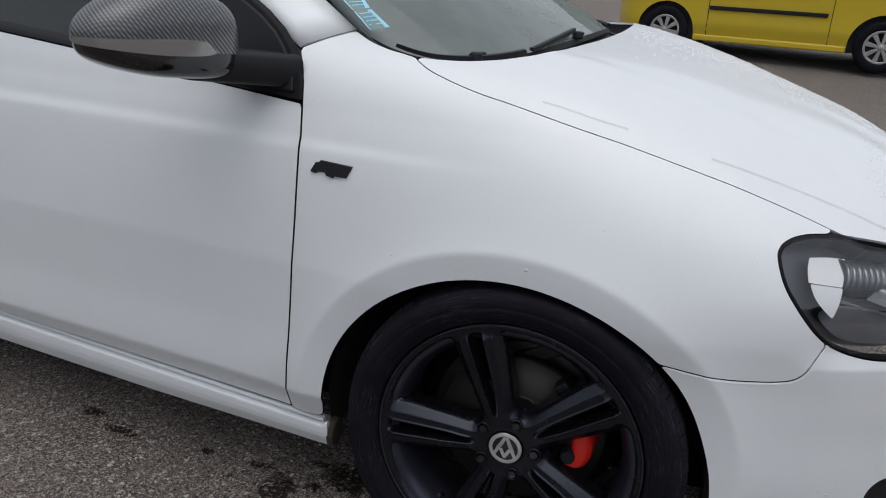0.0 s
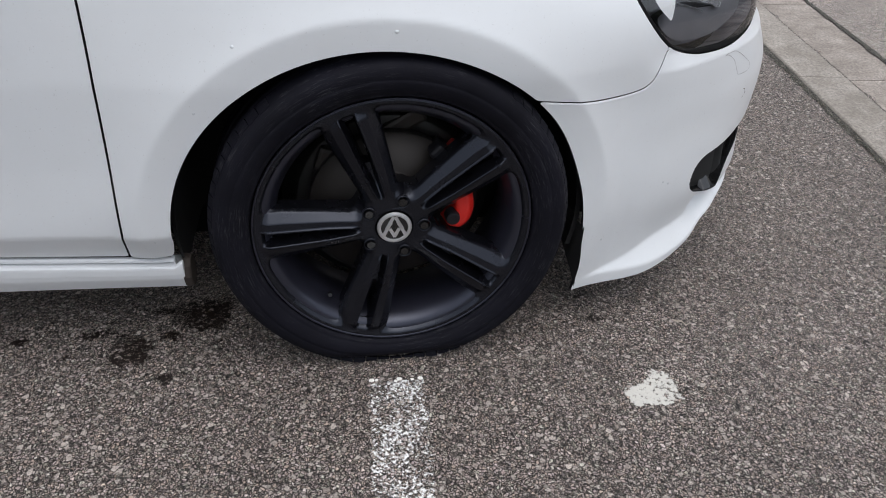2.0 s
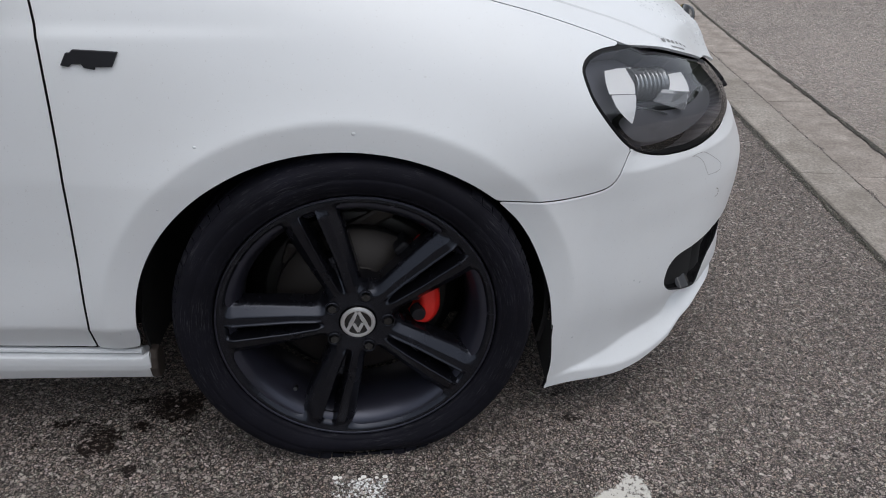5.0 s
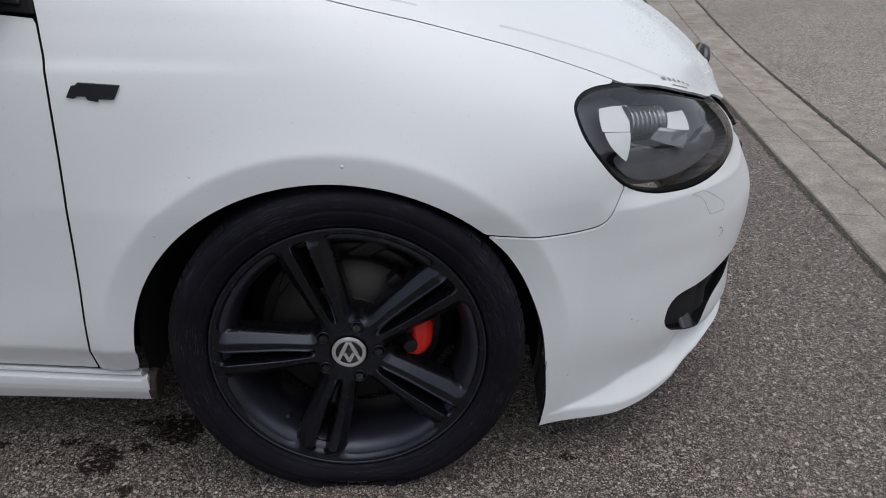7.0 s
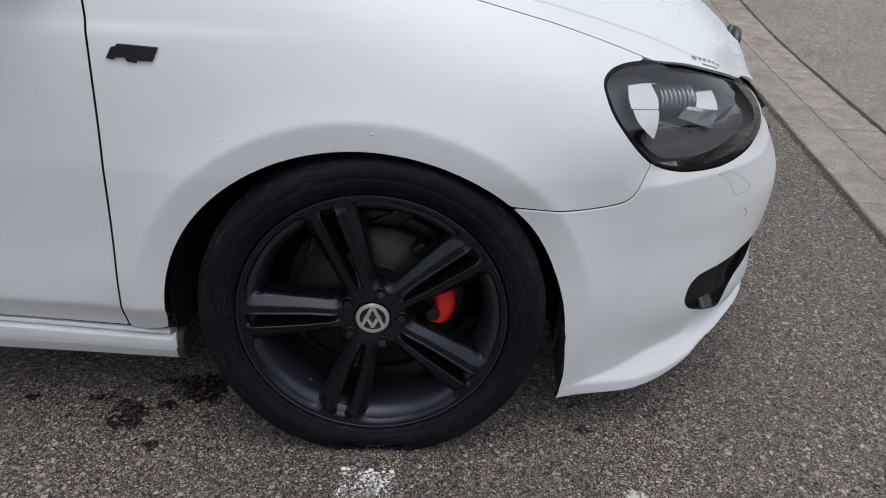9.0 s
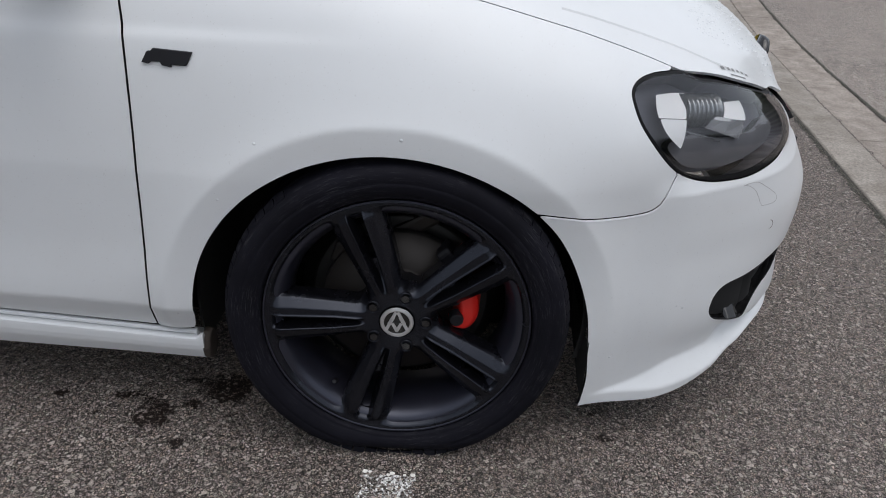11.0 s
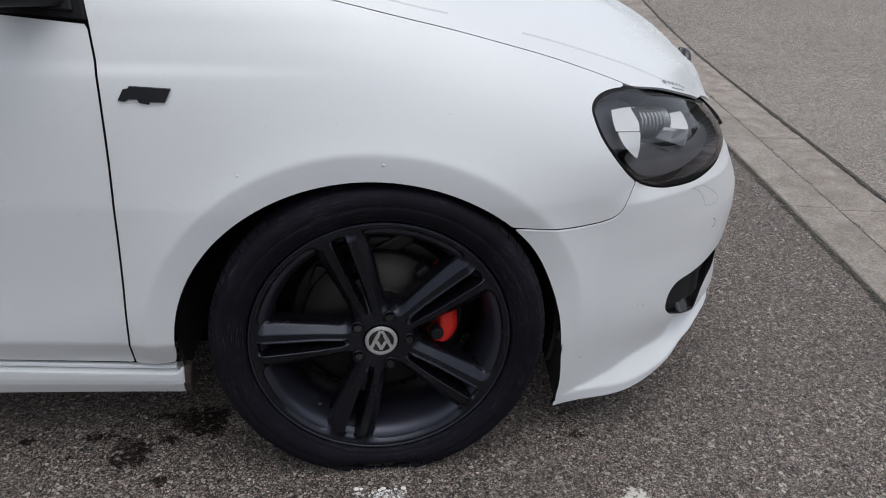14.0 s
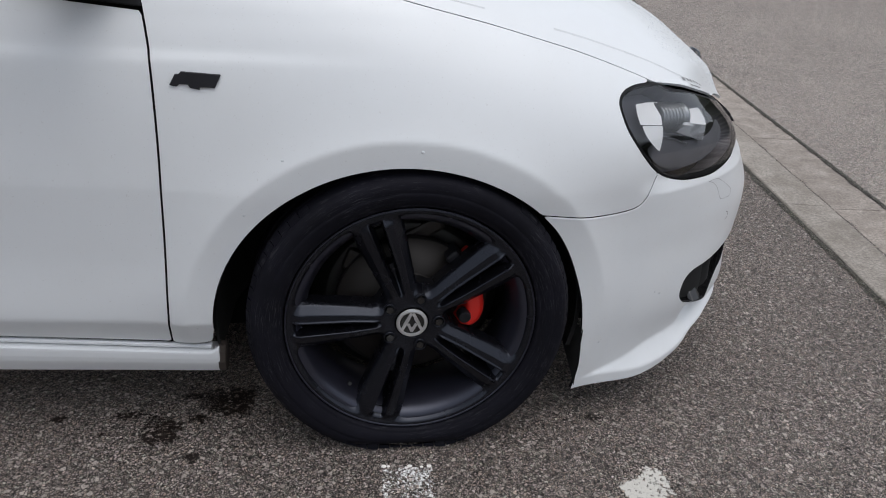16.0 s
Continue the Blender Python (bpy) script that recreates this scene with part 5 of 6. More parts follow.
# pillars, roof and the rest of the cabin
for sgn in (1, -1):
    base_pts = [skin(np.array(s), np.array(z)) for s, z in ((-0.526, 1.005), (-0.500, 1.0165), (-0.472, 1.0285), (-0.446, 1.0400))]
    top_pts = [(-1.19, -0.615, 1.375), (-1.165, -0.598, 1.392), (-1.14, -0.582, 1.402), (-1.115, -0.564, 1.410)]
    a = [np.array(p) * (1, sgn, 1) for p in base_pts]
    b = [np.array(p) * (1, sgn, 1) for p in top_pts]
    strip("windscreen_pillar", a, b, PAINT, car, "white painted windscreen pillar", thick=0.02 * sgn, bulge=(-0.02, -0.012 * sgn, 0.035), cols=14)
roof_rows = []
for x in np.linspace(-1.05, -2.75, 18):
    lift = 1.425 + 0.022 * math.sin(math.pi * min(1, (-1.05 - x) / 1.3) * 0.75) - 0.05 * max(0, (-2.2 - x) / 0.55) ** 2
    w = 0.60 - 0.05 * max(0, (-1.9 - x) / 0.85)
    roof_rows.append([(x - 0.07 * (abs(t) ** 2), w * t, lift - 0.05 * abs(t) ** 4) for t in np.linspace(-1, 1, 15)])
n = 15
mesh_object("roof", np.array(roof_rows).reshape(-1, 3), [(i * n + j, i * n + j + 1, (i + 1) * n + j + 1, (i + 1) * n + j) for i in range(17) for j in range(n - 1)], PAINT, car, "white car roof")
for sgn in (1, -1):
    xs = np.linspace(-0.70, -2.55, 20)
    low = np.array([skin(np.array(x), np.array(belt(x) - 0.004), 0.012) for x in xs])
    tops = []
    for x, l in zip(xs, low):
        t = min(1.0, max(0.0, (-0.55 - x) / 0.62))
        zt = belt(x) + (1.375 - belt(x)) * min(1.0, (0.10 + t * 0.95))
        k = (zt - l[2]) / (1.375 - l[2])
        tops.append((x - 0.02, l[1] + (-0.615 - l[1]) * k, zt))
    if sgn > 0:
        low, tops = low[::-1], tops[::-1]
    win = strip("side_window", low * (1, sgn, 1), np.array(tops) * (1, sgn, 1), SIDEGLASS, doors[0 if sgn > 0 else 1], "green-tinted side window", cols=6)
    win.visible_shadow = False
    seal_a = np.array([skin(np.array(x), np.array(belt(x) + 0.001), -0.002) for x in np.linspace(-0.60, -2.6, 24)])
    seal_b = np.array([skin(np.array(x), np.array(belt(x) + 0.020), 0.006) for x in np.linspace(-0.60, -2.6, 24)])
    strip("window_seal", seal_a * (1, sgn, 1), seal_b * (1, sgn, 1), PLASTIC, doors[0 if sgn > 0 else 1], "black rubber window seal", cols=3, bulge=(0, -0.004 * sgn, 0))
    roof_edge = np.array([(x, -0.612, 1.372) for x in np.linspace(-1.18, -2.7, 12)])
    strip("roof_rail", roof_edge * (1, sgn, 1) + (0, 0.018 * sgn, 0.010), roof_edge * (1, sgn, 1) - (0, 0.012 * sgn, 0.03), PAINT, car, cols=3)
    rear_a = np.array([skin(np.array(x), np.array(belt(x))) for x in np.linspace(-2.45, -3.20, 8)])
    rear_b = np.array([(x * 0.62 - 1.03, -0.60 + 0.05 * i / 7, 1.37 - 0.02 * i / 7) for i, x in enumerate(np.linspace(-2.45, -2.9, 8))])
    strip("rear_pillar", rear_a * (1, sgn, 1), rear_b * (1, sgn, 1), PAINT, car, "broad white rear pillar", cols=8)
yy = np.linspace(-0.70, 0.70, 15)
def tail_line(z, x):
    return np.array([(x - 0.07 * (1 - (y / 0.75) ** 2), y * (1.0 if z < 1 else 0.8), z) for y in yy])


strip("tailgate", tail_line(0.25, -3.22), tail_line(0.96, -3.20), PAINT, car, "white tailgate and rear bumper", bulge=(-0.06, 0, 0), cols=8)
strip("rear_window", tail_line(0.95, -3.20), tail_line(1.36, -2.78), WINDOW, car, "tinted rear window", cols=6)
strip("underbody", np.array([(0.62, y * 0.80, 0.135) for y in yy]), np.array([(-3.2, y * 1.1, 0.16) for y in yy]), LINER, car, "black underbody", cols=4)

# mirror sail panel and door mirror
for sgn in (1, -1):
    door = doors[0 if sgn > 0 else 1]

    def flip(v, f):
        return (np.array(v), f) if sgn > 0 else mirrored(v, f)

    sail_out = np.vstack([[(-0.4835, 0.913), (-0.4905, 0.947), (-0.5045, 0.977), (-0.5250, 1.005), (-0.556, 1.037), (-0.600, 1.068), (-0.650, 1.095), (-0.72, 1.120), (-0.72, 0.965), (-0.70, belt(-0.70) + 0.002)]])
    sx, sz = sail_out[:, 0], sail_out[:, 1]
    yy_ = -0.812 + 0.36 * (sz - 0.909)
    n = len(sx)
    for name, grow, off, mat in (("sail_frame", 1.0, 0.0, SEALGAP), ("sail_panel", 0.84, -0.007, PLASTIC)):
        cx, cz = sx.mean(), sz.mean()
        gx, gz_ = cx + (sx - cx) * grow, cz + (sz - cz) * grow
        gy = -0.812 + 0.36 * (gz_ - 0.909) + off
        top = np.stack([gx, gy, gz_], 1)
        low = top + (0, 0.02, 0)
        vv, ff = flip(np.vstack([top, low]), [tuple(range(n))] + [(i, n + i, n + (i + 1) % n, (i + 1) % n) for i in range(n)])
        ob = mesh_object(name, vv, ff, mat, door, "black triangular panel that carries the mirror", smooth=False)
        soften(ob, 0.003, 2)
    # housing
    C = np.array((-0.660, -0.992, 1.026))
    d = np.array((-0.28, -1.0, 0.0))
    d /= np.linalg.norm(d)
    nrm = np.array((-d[1], d[0], 0.0))

    def shell_point(a, b, scale=1.0):
        ee = 0.72 + 0.12 * math.cos(a)
        pw = lambda v: math.copysign(abs(v) ** ee, v)
        eb = ee if b > 0 else 0.62 * ee
        pb = lambda v: math.copysign(abs(v) ** eb, v)
        u, w, h = pb(math.cos(b)) * pw(math.cos(a)), pb(math.cos(b)) * pw(math.sin(a)), pb(math.sin(b))
        taper = 1.0 - 0.34 * max(u, 0.0) ** 1.5 + 0.04 * min(u, 0.0)
        lean = 0.010 * u
        return C + d * 0.148 * u * scale + nrm * 0.078 * w * scale * (1.0 if w > 0 else 0.55) + np.array((0, 0, 1)) * ((0.088 * taper if h > 0 else 0.064 * (1.0 - 0.34 * max(u, 0.0) ** 1.5 + 0.10 * max(-u, 0.0))) * h * scale + lean)

    def shell(b0, b1, scale, a0=0.0, a1=2 * math.pi, na=48, nb=14):
        vv, ff = [], []
        for i in range(nb + 1):
            for j in range(na + 1):
                vv.append(shell_point(a0 + (a1 - a0) * j / na, b0 + (b1 - b0) * i / nb, scale))
        for i in range(nb):
            for j in range(na):
                q = i * (na + 1) + j
                ff.append((q, q + 1, q + na + 2, q + na + 1))
        return flip(vv, ff)

    up = shell(radians(-2), radians(89.9), 1.0)
    mirror = mesh_object("mirror_cap", up[0], up[1], CARBON, door, "door mirror cap with carbon weave")
    lowv = shell(radians(-89.9), radians(-2), 0.985)
    mesh_object("mirror_base", lowv[0], lowv[1], GLOSSBLACK, door, "black lower half of the door mirror")
    sv, sf = [], []
    for i in range(5):
        for j in range(33):
            q = j / 32
            wide = (0.55 + 0.45 * q) * (1 - q ** 9)
            sv.append(shell_point(radians(2 + 108 * q), radians(-1.5 + (i / 4 - 0.5) * 8.0 * wide), 1.014))
    sf = [(i * 33 + j, i * 33 + j + 1, i * 33 + j + 34, i * 33 + j + 33) for i in range(4) for j in range(32)]
    sig = flip(sv, sf)
    mesh_object("turn_signal", sig[0], sig[1], SIGNAL, door, "clear turn signal strip in the mirror")
    arm = []
    for t in np.linspace(0, 1, 9):
        c = np.array((-0.650, -0.945, 0.983)) * (1 - t) + np.array((-0.535, -0.770, 0.962)) * t
        r = 0.031 + 0.002 * t
        arm.append([c + nrm * 0.042 * math.copysign(abs(math.cos(q)) ** 0.45, math.cos(q)) + np.array((0, 0, r * math.copysign(abs(math.sin(q)) ** 0.45, math.sin(q)))) for q in np.linspace(0, 2 * math.pi, 16, endpoint=False)])
    vv, ff = flip(np.array(arm).reshape(-1, 3), [(i * 16 + j, i * 16 + (j + 1) % 16, (i + 1) * 16 + (j + 1) % 16, (i + 1) * 16 + j) for i in range(8) for j in range(16)])
    mesh_object("mirror_arm", vv, ff, PLASTIC, door, "black mirror arm")

# stickers behind the windscreen
for cs in (((-0.609, 0.057), (-0.507, 0.105), (-0.523, 0.160), (-0.617, 0.119)), ((-0.618, 0.124), (-0.524, 0.165), (-0.515, 0.215), (-0.628, 0.180))):
    cn = [on_screen(w, t, 0.0012) for w, t in cs]
    st = mesh_object("windscreen_sticker", cn, [(0, 1, 2, 3)], STICKER, screen, "pale blue paper sticker with faint print", smooth=False)
    for r in range(4):
        q = 0.2 + 0.2 * r
        e0 = cn[0] + (cn[3] - cn[0]) * q
        e1 = cn[1] + (cn[2] - cn[1]) * q
        g = (cn[3] - cn[0]) * 0.05
        up_ = np.array((0.4, 0, 0.9)) * 0.0012
        mesh_object("print_bar", [e0 * 0.85 + e1 * 0.15 + up_, e0 * 0.2 + e1 * 0.8 + up_, e0 * 0.2 + e1 * 0.8 + g + up_, e0 * 0.85 + e1 * 0.15 + g + up_], [(0, 1, 2, 3)], STICKERINK, screen, smooth=False)


# small marks on the bonnet: a strip of dark print, rain drops, a fine streak
def bonnet_at(x, y, lift):
    return np.array((x, y, lift + float(bonnet_height(np.array([x]), np.array([y]))[0])))


a0, a1 = np.array((0.604, -0.572)), np.array((0.690, -0.484))
along = (a1 - a0) / np.linalg.norm(a1 - a0)
across = np.array((-along[1], along[0])) * 1.0
for i, (s0, s1, w0, w1) in enumerate(((0.0, 0.016, 0.002, 0.015), (0.020, 0.030, 0.002, 0.013), (0.034, 0.044, 0.002, 0.012), (0.049, 0.060, 0.002, 0.011), (0.064, 0.074, 0.002, 0.010), (0.079, 0.092, 0.002, 0.009), (0.02, 0.09, -0.006, -0.002))):
    s0, s1 = s0 * 1.3, (s0 + (s1 - s0) * 0.7) * 1.3
    w0, w1 = w0 * 1.2, w0 + (w1 - w0) * 0.55
    cs = [a0 + along * s0 + across * w0, a0 + along * s1 + across * w0, a0 + along * s1 + across * w1, a0 + along * s0 + across * w1]
    mesh_object("print_bar", [bonnet_at(c[0], c[1], 0.0012) for c in cs], [(0, 1, 2, 3)], PRINT, bonnet, smooth=False)

rng = random.Random(11)
dv, df, spots = [], [], []
for _ in range(4200):
    u = rng.random()
    if rng.random() < 0.64:
        x = -0.08 + 0.92 * u
        y = 0.10 + rng.gauss(0.18, 0.16) - 0.25 * max(0.0, x - 0.45)
    else:
        x = 0.55 + 0.28 * u
        y = -0.50 + 1.0 * rng.random() + 0.15 * u
    if not (-0.06 < x < 0.845 and abs(y) < 0.66 - 0.5 * max(0.0, x - 0.5)):
        continue
    r = rng.uniform(0.0010, 0.0028) * (1.6 if rng.random() < 0.08 else 1)
    spots.append((x, y, r))
spots = np.array(spots)
spots = spots[outline_distance(bonnet_outline, spots[:, 0], spots[:, 1]) < -0.012]
ground_pts = np.stack([spots[:, 0], spots[:, 1], bonnet_height(spots[:, 0], spots[:, 1])], -1)
for (x, y, r), c in zip(spots, ground_pts):
    c = c + (0, 0, 0.0002)
    b0 = len(dv)
    for k in range(8):
        q = 2 * math.pi * k / 8
        dv.append(c + np.array((r * math.cos(q), r * math.sin(q), -0.0006 - 0.35 * r * math.cos(q))))
    for k in range(8):
        q = 2 * math.pi * k / 8
        dv.append(c + np.array((0.55 * r * math.cos(q), 0.55 * r * math.sin(q), 0.34 * r)))
    for k in range(8):
        df.append((b0 + k, b0 + (k + 1) % 8, b0 + 8 + (k + 1) % 8, b0 + 8 + k))
    df.append(tuple(b0 + 8 + k for k in range(8)))
WATER = DROP
drops = mesh_object("rain_drop_film", dv, df, WATER, bonnet, "small rain drops on the paint")
tagged(drops, kind="stuff")


def bonnet_streak(points, width, mat):
    c = curve_points(points, 8)
    t = np.gradient(c, axis=0)
    t /= np.linalg.norm(t, axis=1)[:, None]
    nrm_ = np.stack([-t[:, 1], t[:, 0]], 1) * width / 2
    n = len(c)
    v = [bonnet_at(*p, 0.0007) for p in c + nrm_] + [bonnet_at(*p, 0.0007) for p in c - nrm_]
    return mesh_object("dirt_streak", v, [(i, i + 1, n + i + 1, n + i) for i in range(n - 1)], mat, bonnet, "thin grey dirt streak")


STREAK = worn_sheet("dirt_film", (0.60, 0.60, 0.60), 0.6, 40.0, 0.36, 0.0, 0.22)
bonnet_streak([(-0.03, -0.727), (0.06, -0.717), (0.125, -0.705)], 0.0042, STREAK)
bonnet_streak([(0.27, -0.677), (0.35, -0.655), (0.42, -0.634), (0.49, -0.612), (0.572, -0.577), (0.64, -0.532)], 0.0055, STREAK)


# ---- marks on the asphalt ----
def film(name, outline, mat, label, category, lift=0.0016, cell=0.006, pad=0.0):
    """A thin worn film on the ground inside an outline; its hold fades to the rim."""
    o = np.asarray(outline, float)
    x = np.arange(o[:, 0].min() - pad, o[:, 0].max() + pad + cell, cell)
    y = np.arange(o[:, 1].min() - pad, o[:, 1].max() + pad + cell, cell)
    X, Y = np.meshgrid(x, y, indexing='ij')
    d = outline_distance(o, X, Y)
    P = np.stack([X, Y, np.full(X.shape, lift)], -1)
    v, f = clip_grid(P, d - pad, *X.shape)
    f = [tuple(reversed(q)) for q in f]
    ob = mesh_object(name, v, f, mat)
    col = ob.data.color_attributes.new("cover", 'FLOAT_COLOR', 'POINT')
    dist = outline_distance(o, v[:, 0], v[:, 1])
    cover = np.clip(-dist / 0.02, 0, 1) if pad == 0 else np.clip((pad - dist) / (1.35 * pad), 0, 1)
    col.data.foreach_set("color", np.repeat(cover, 4).astype(np.float32))
    return tagged(ob, label, category)


parking_line = film("parking_line", [(-0.066, -0.946), (0.078, -0.944), (0.067, -2.9), (-0.089, -2.9)], LINEPAINT, "worn white parking line painted on the asphalt", "line")
THICKPAINT = material("thick_line_paint", (0.82, 0.80, 0.76), 0.6)
rr = random.Random(21)
for cx, cy, size in ((-0.046, -0.957, 0.0085), (-0.036, -0.957, 0.006), (0.052, -0.957, 0.008), (0.036, -0.959, 0.0055), (0.010, -0.957, 0.008), (0.002, -0.962, 0.006)):
    bm = bmesh.new()
    bmesh.ops.create_icosphere(bm, subdivisions=2, radius=size * 0.68, matrix=Matrix.Translation((cx, cy, 0.002)) @ Matrix.Diagonal((1.0, 0.8, 0.4, 1.0)))
    for w in bm.verts:
        w.co += Vector((rr.uniform(-1, 1), rr.uniform(-1, 1), rr.uniform(-0.5, 0.5))) * size * 0.16
    part("paint_dab", bm, THICKPAINT, parking_line, "thick dab of white paint at the line's end")
_spill = np.array([(0.462, -1.005), (0.484, -1.001), (0.504, -0.996), (0.517, -0.976), (0.529, -0.957), (0.540, -0.972), (0.556, -0.980), (0.565, -1.001), (0.566, -1.032), (0.575, -1.044), (0.551, -1.048), (0.535, -1.061), (0.517, -1.056), (0.488, -1.058), (0.477, -1.049), (0.467, -1.025)])
film("paint_spill", _spill.mean(0) + (_spill - _spill.mean(0)) * 1.5, PATCHPAINT, "white paint spill with a ragged edge on the asphalt", "paint spill")


def blot(cx, cy, rx, ry, seed):
    r = random.Random(seed)
    k = [r.uniform(0.75, 1.25) for _ in range(9)]
    return curve_points([(cx + rx * q * math.cos(2 * math.pi * i / 9), cy + ry * q * math.sin(2 * math.pi * i / 9)) for i, q in enumerate(k)], 5, True)


for i, (cx, cy, rx, ry) in enumerate(((-0.408, -0.735, 0.062, 0.070), (-0.538, -0.840, 0.048, 0.055), (-0.608, -0.785, 0.045, 0.020), (-0.452, -0.924, 0.024, 0.022), (0.441, -0.722, 0.026, 0.016), (0.458, -0.798, 0.030, 0.018), (-0.77, -0.80, 0.03, 0.016), (1.03, -0.915, 0.026, 0.014), (-0.47, -0.80, 0.03, 0.02), (-0.66, -0.85, 0.022, 0.014), (-0.50, -0.72, 0.03, 0.018), (-0.36, -0.82, 0.022, 0.016), (-1.02, -0.83, 0.05, 0.025), (-1.14, -0.80, 0.04, 0.022))):
    film("oil_stain", blot(cx, cy, rx, ry, 40 + i), OIL, "dark oil stain soaked into the asphalt", "oil stain", pad=0.036, cell=0.005)

# a pale dry twig on the asphalt
twig_line = curve_points([(0.631, -0.816), (0.638, -0.822), (0.650, -0.823), (0.656, -0.834), (0.665, -0.831)], 5)
bm = bmesh.new()
prev = None
for i, (tx, ty) in enumerate(twig_line):
    w = 0.0022 * (1 - 0.6 * i / len(twig_line))
    ring = [bm.verts.new((tx, ty + w * math.cos(q), 0.004 + w * math.sin(q))) for q in np.linspace(0, 2 * math.pi, 6, endpoint=False)]
    if prev:
        for k in range(6):
            bm.faces.new((prev[k], prev[(k + 1) % 6], ring[(k + 1) % 6], ring[k]))
    prev = ring
me = bpy.data.meshes.new("twig")
bm.to_mesh(me)
bm.free()
me.materials.append(material("dry_twig", (0.50, 0.44, 0.36), 0.8))
tagged(new("twig", me), "small pale dry twig lying on the asphalt", "twig")

# grit and moss in the joint along the gutter
GRIT = asphalt_material("joint_grit", (0.075, 0.068, 0.052), (0.13, 0.118, 0.092), (0.28, 0.26, 0.22), 200.0, 0.12)
for off, w in ((-0.016, 0.020), (0.434, 0.020)):
    rr = random.Random(3)
    vv, ff = [], []
    ys_ = np.arange(-10, 14, 0.03)
    for y in ys_:
        x = gutter_x(y) + off
        vv += [(x + rr.uniform(-0.010, 0.008), y, ground_height(y) + 0.002 + (0.004 if off > 0 else 0)), (x + w * 0.5, y, ground_height(y) + rr.uniform(0.004, 0.009)), (x + w + rr.uniform(-0.002, 0.003), y, ground_height(y) + 0.0065)]
    for i in range(len(ys_) - 1):
        for k in range(2):
            ff.append((i * 3 + k, i * 3 + k + 1, i * 3 + k + 4, i * 3 + k + 3))
    tagged(mesh_object("joint_dirt", vv, ff, GRIT), "dark dirt and moss in the gutter joint", "dirt", kind="stuff")

# round drain cover in the road
mx, my = 2.66, 6.55
cover = tagged(new("manhole_cover"), "round worn drain cover set in the road", "manhole cover")
lean = math.degrees(math.atan2(ground_height(my + 0.3) - ground_height(my - 0.3), 0.6))
for nm, profile, mat in (("cover_plate", [(0.001, 0.012), (0.265, 0.012), (0.270, 0.009), (0.272, -0.01)], WORNCONCRETE), ("cover_joint", [(0.270, 0.0065), (0.300, 0.0065), (0.302, -0.01)], GRIT), ("cover_ring", [(0.300, -0.01), (0.301, 0.010), (0.345, 0.010), (0.347, -0.01)], WORNCONCRETE)):
    v, f = lathe(profile, 48)
    mesh_object(nm, [(p[0], p[2], p[1]) for p in v], [tuple(reversed(q)) for q in f], mat, cover)
for dx, dy in ((-0.10, 0.12), (-0.06, -0.14)):
    bm = bmesh.new()
    box(bm, pose(dx, dy, 0.011), 0.10, 0.035, 0.006)
    part("lifting_slot", bm, GRIT, cover, "dark lifting slot")
cover.matrix_world = pose(mx, my, ground_height(my) + 0.004, lean, 0, 0)

# loose grit along the gutter and by the car
rr = random.Random(8)
gv, gf = [], []
for _ in range(900):
    y = rr.uniform(-1.5, 5.5)
    x = gutter_x(y) - abs(rr.gauss(0, 0.07)) - 0.01 if rr.random() < 0.8 else rr.uniform(-0.9, 1.5)
    if x < 1.3:
        y = rr.uniform(-1.6, -0.9)
    r = rr.uniform(0.0015, 0.005)
    b0 = len(gv)
    z = ground_height(y) + 0.001
    for k in range(5):
        q = 2 * math.pi * k / 5 + rr.random()
        gv.append((x + r * math.cos(q), y + r * math.sin(q), z))
    gv.append((x + rr.uniform(-0.3, 0.3) * r, y, z + r * 0.8))
    gf += [(b0 + k, b0 + (k + 1) % 5, b0 + 5) for k in range(5)]
tagged(mesh_object("loose_grit", gv, gf, CONCRETE, smooth=False), "loose pale grit on the asphalt", "grit", kind="stuff")


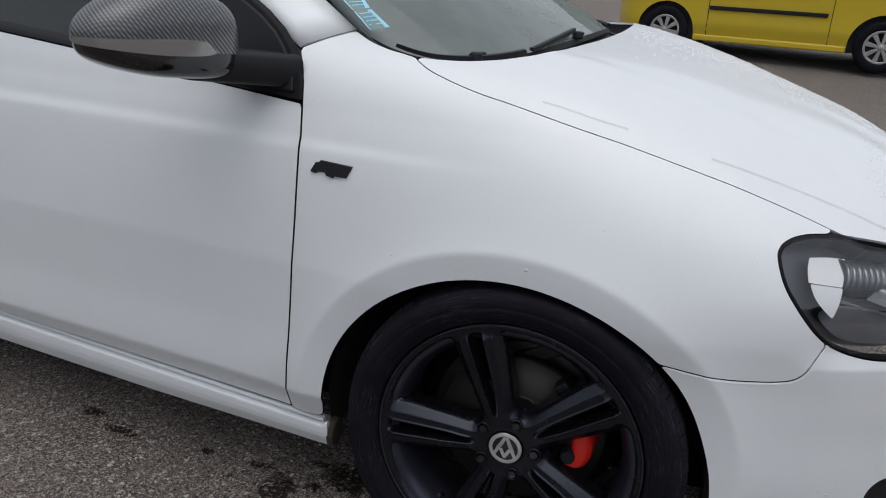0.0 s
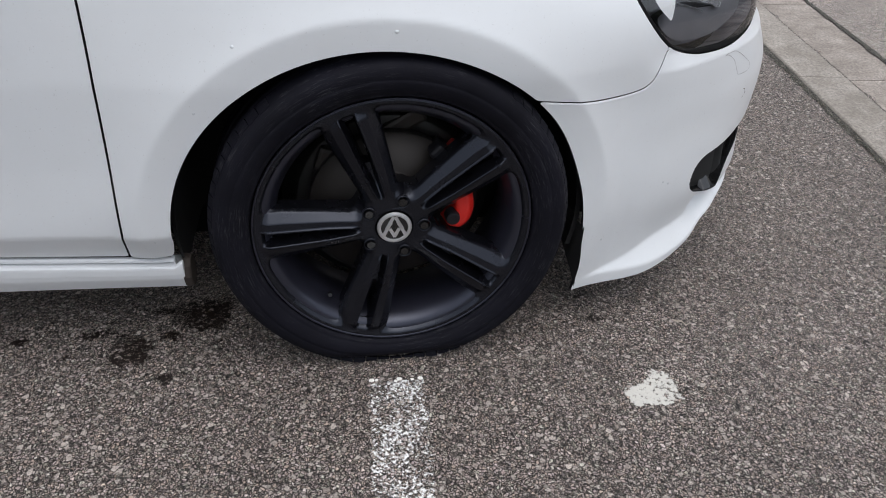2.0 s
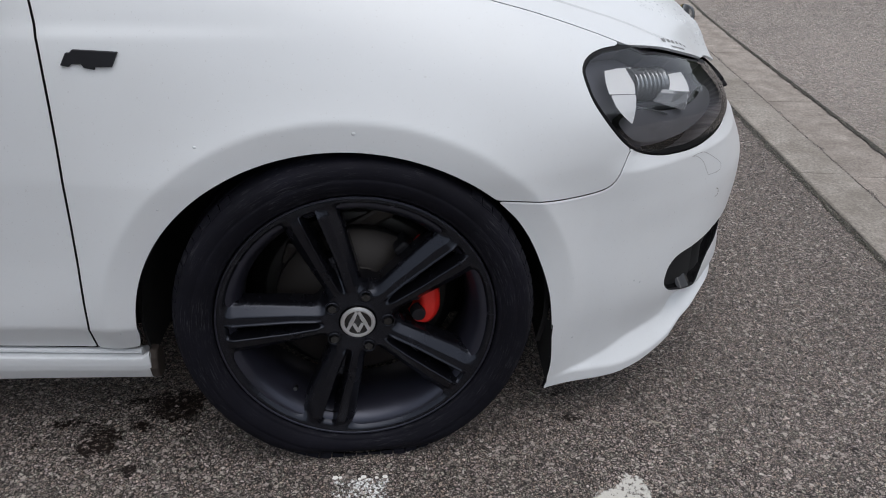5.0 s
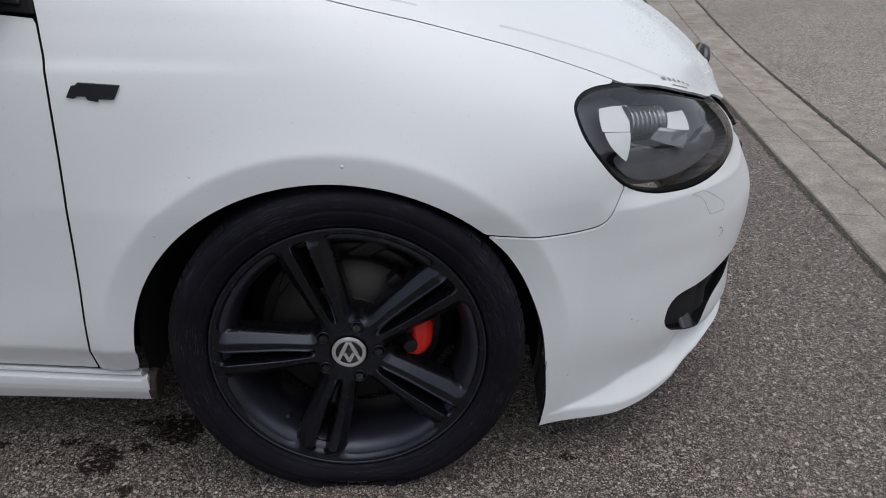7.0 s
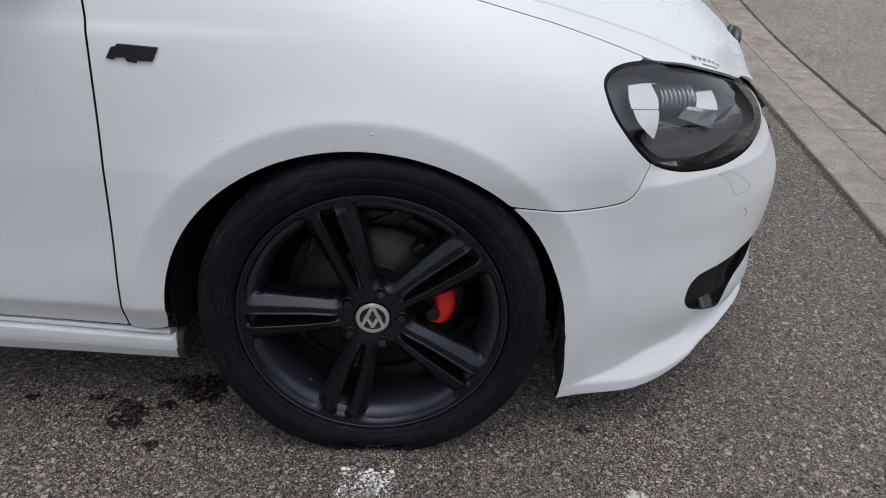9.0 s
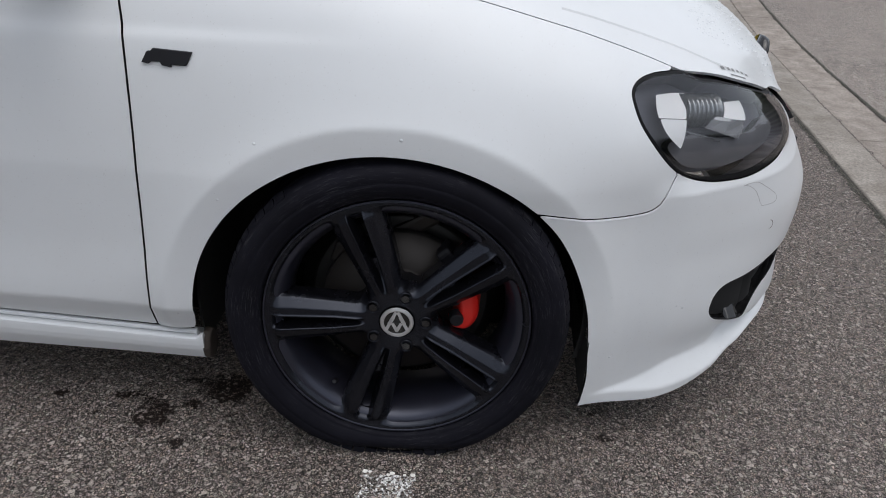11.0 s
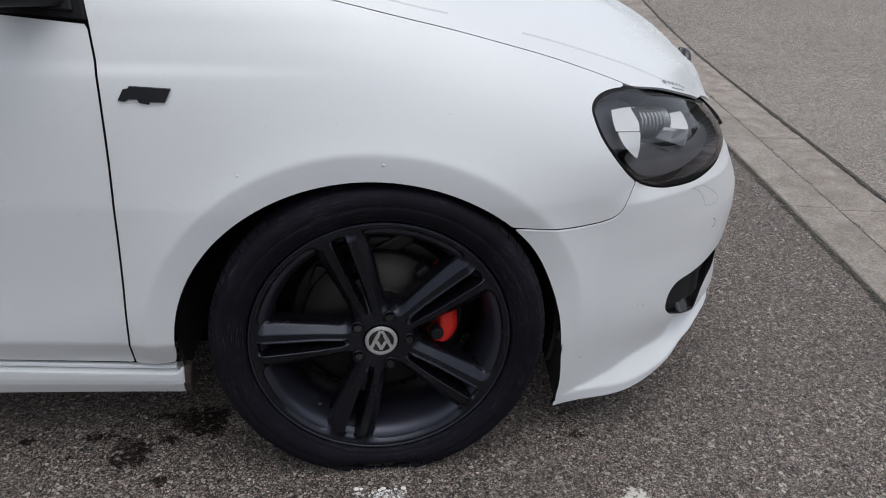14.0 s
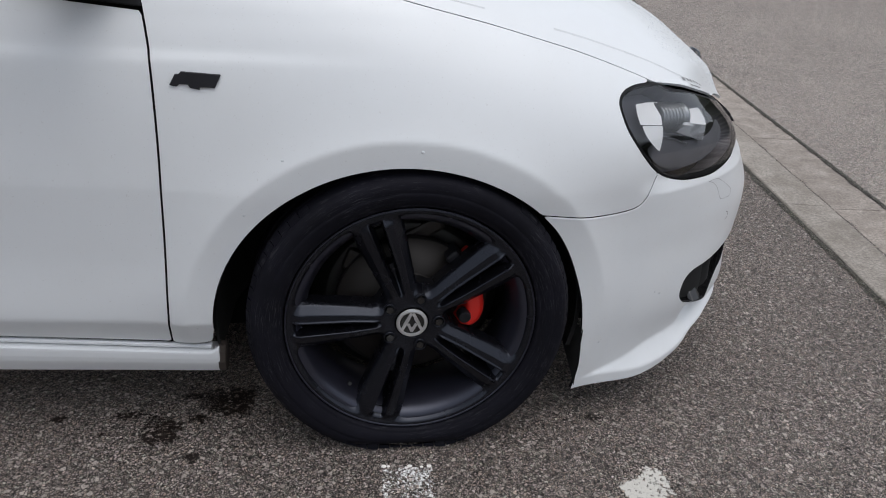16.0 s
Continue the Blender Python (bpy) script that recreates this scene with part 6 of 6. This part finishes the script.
# ---- the yellow car ----
def make_yellow_car(m):
    """A small hatchback, local x forwards, wheels at x = 0 and 2.36, right side at y = 0."""
    car2 = tagged(new("car"), "small yellow hatchback with black side mouldings and silver hubcaps", "car")
    W = 1.60
    L0, L1 = -0.70, 3.04

    def side_y(x, z):
        edge = max(0.0, (L0 + 0.5 - x) / 0.5, (x - L1 + 0.55) / 0.55)
        return 0.02 + 0.42 * min(edge, 1.0) ** 2.6 + 0.05 * float(smoothstep(0.42, 0.20, z)) + 0.30 * max(0.0, z - 0.80) ** 1.3 + 0.010 * math.cos((z - 0.5) * 6)

    top = curve_points([(L0, 0.60), (L0 + 0.06, 0.80), (L0 + 0.45, 0.92), (0.45, 1.00), (1.0, 1.38), (1.6, 1.46), (2.4, 1.40), (2.72, 1.05), (L1, 0.85), (L1, 0.45)], 6)
    x = np.arange(L0, L1 + 0.02, 0.03)
    z = np.arange(0.20, 1.47, 0.03)
    Z, X = np.meshgrid(z, x, indexing='ij')
    out = np.vstack([top, [(L1 - 0.02, 0.26), (2.74, 0.23), (2.70, 0.30)], [(2.36 + 0.34 * math.cos(q), 0.28 + 0.34 * math.sin(q)) for q in np.linspace(0.0, math.pi, 18)], [(2.02, 0.20), (0.34, 0.20)], [(0.34 * math.cos(q), 0.28 + 0.34 * math.sin(q)) for q in np.linspace(0, math.pi, 18)], [(-0.36, 0.23), (L0, 0.30)]])
    d = outline_distance(out, X, Z)
    P = np.stack([X, np.vectorize(side_y)(X, Z), Z], -1)
    v, f = clip_grid(P, d, *X.shape)
    v, f = with_flange(v, f, 0.0)
    n = len(v)
    # second side and the band between
    v2 = v * (1, -1, 1) + (0, W, 0)
    body = mesh_object("body_side", v, [tuple(reversed(q)) for q in f], YELLOW, car2, "glossy yellow body side")
    mesh_object("body_side", v2, f, YELLOW, car2)
    band = []
    for px, pz in np.vstack([top, [(L1 - 0.02, 0.26)]]):
        s = side_y(px, pz)
        band.append([(px, s + (W - 2 * s) * t, pz) for t in np.linspace(0, 1, 7)])
    bn = 7
    mesh_object("body_top", np.array(band).reshape(-1, 3), [(i * bn + j, i * bn + j + 1, (i + 1) * bn + j + 1, (i + 1) * bn + j) for i in range(len(band) - 1) for j in range(bn - 1)], YELLOW, car2, "yellow bonnet, roof and tail")
    # side glass
    gl = curve_points([(0.62, 0.95), (1.05, 1.30), (1.6, 1.38), (2.3, 1.33), (2.62, 1.02)], 5)
    gv_ = [(px, side_y(px, pz) - 0.004, pz) for px, pz in gl]
    mesh_object("side_window", gv_, [tuple(range(len(gv_)))], GLOSSBLACK, car2, "dark side window", smooth=False)
    # black moulding, sill and door gaps
    bm = bmesh.new()
    box(bm, pose(1.14, side_y(1.2, 0.56) - 0.010, 0.575), 1.28, 0.022, 0.045)
    soften(part("side_moulding", bm, PLASTIC, car2, "black rubbing strip on the door"), 0.006, 2)
    bm = bmesh.new()
    box(bm, pose(1.18, 0.075, 0.225), 1.68, 0.06, 0.075)
    soften(part("sill", bm, YELLOW, car2, "yellow sill"), 0.02, 3)
    for gx in (0.49, 1.82):
        bm = bmesh.new()
        for k in range(8):
            zz = 0.30 + 0.08 * k
            box(bm, pose(gx, side_y(gx, zz) - 0.001, zz), 0.007, 0.004, 0.084)
        part("door_gap", bm, SEALGAP, car2)
    bm = bmesh.new()
    box(bm, pose(1.15, W / 2, 0.30), 3.0, W - 0.14, 0.16)
    box(bm, pose(0.0, W / 2, 0.42), 0.72, W - 0.16, 0.45)
    box(bm, pose(2.36, W / 2, 0.42), 0.72, W - 0.16, 0.45)
    part("underbody", bm, LINER, car2, "dark underbody and wheel housings")
    for wx in (0.0, 2.36):
        for wy, turn in ((0.105, 0), (W - 0.105, 180)):
            v_, f_ = lathe([(0.175, -0.070), (0.185, -0.080), (0.21, -0.086), (0.25, -0.082), (0.275, -0.066), (0.283, -0.04), (0.283, 0.06), (0.25, 0.08), (0.17, 0.07)], 48)
            wh = mesh_object("wheel", v_, f_, RUBBER, car2, "black tyre with a silver hubcap")
            wh.matrix_local = pose(wx, wy, 0.283, 0, 0, turn)
            v_, f_ = lathe([(0.001, -0.050), (0.165, -0.040), (0.178, -0.060)], 36)
            mesh_object("hubcap_dish", v_, f_, PLASTIC, wh)
            v_, f_ = lathe([(0.152, -0.066), (0.158, -0.080), (0.178, -0.078), (0.184, -0.066)], 48)
            mesh_object("hubcap_ring", v_, f_, HUBCAP, wh)
            v_, f_ = lathe([(0.001, -0.088), (0.030, -0.086), (0.038, -0.074), (0.038, -0.05)], 24)
            mesh_object("hubcap_boss", v_, f_, HUBCAP, wh)
            for i in range(8):
                bm = bmesh.new()
                turn_ = Matrix.Rotation(-2 * math.pi * i / 8 + 0.2, 4, 'Y')
                rounded_bar(bm, 0.028, 0.162, [(-0.013, -0.082), (0.013, -0.082), (0.015, -0.06), (-0.015, -0.06)], [(-0.027, -0.078), (0.027, -0.078), (0.030, -0.055), (-0.030, -0.055)], turn_)
                soften(part("hubcap_spoke", bm, HUBCAP, wh), 0.004, 2)
    car2.matrix_world = m
    return car2


make_yellow_car(pose(-0.70, 7.1, ground_height(7.1) - 0.004, 0.8, -0.7, -7) @ Matrix.Scale(0.925, 4))

# ---- gutter slabs ----
gutter = tagged(new("gutter"), "flat concrete drainage gutter of two slab rows", "gutter", kind="structure")
near_slab = slab_mesh("slab", 0.004, 0.1895, 0.8675, 0.002, CONCRETE)
far_slab = slab_mesh("slab", 0.2010, 0.437, 0.867, -0.002, WORNCONCRETE)
for k in range(-15, 22):
    yc = 3.10 + 0.87 * k
    for me, lift in ((near_slab, 0.0), (far_slab, -0.0125)):
        y = yc - 0.435
        s = new("slab", me)
        s.parent = gutter
        tilt = math.degrees(math.atan2(ground_height(y + 0.435) - ground_height(y - 0.435), 0.87))
        s.matrix_local = pose(gutter_x(y), y, (ground_height(y + 0.435) + ground_height(y - 0.435)) / 2 + lift, tilt, 0, -3.32)
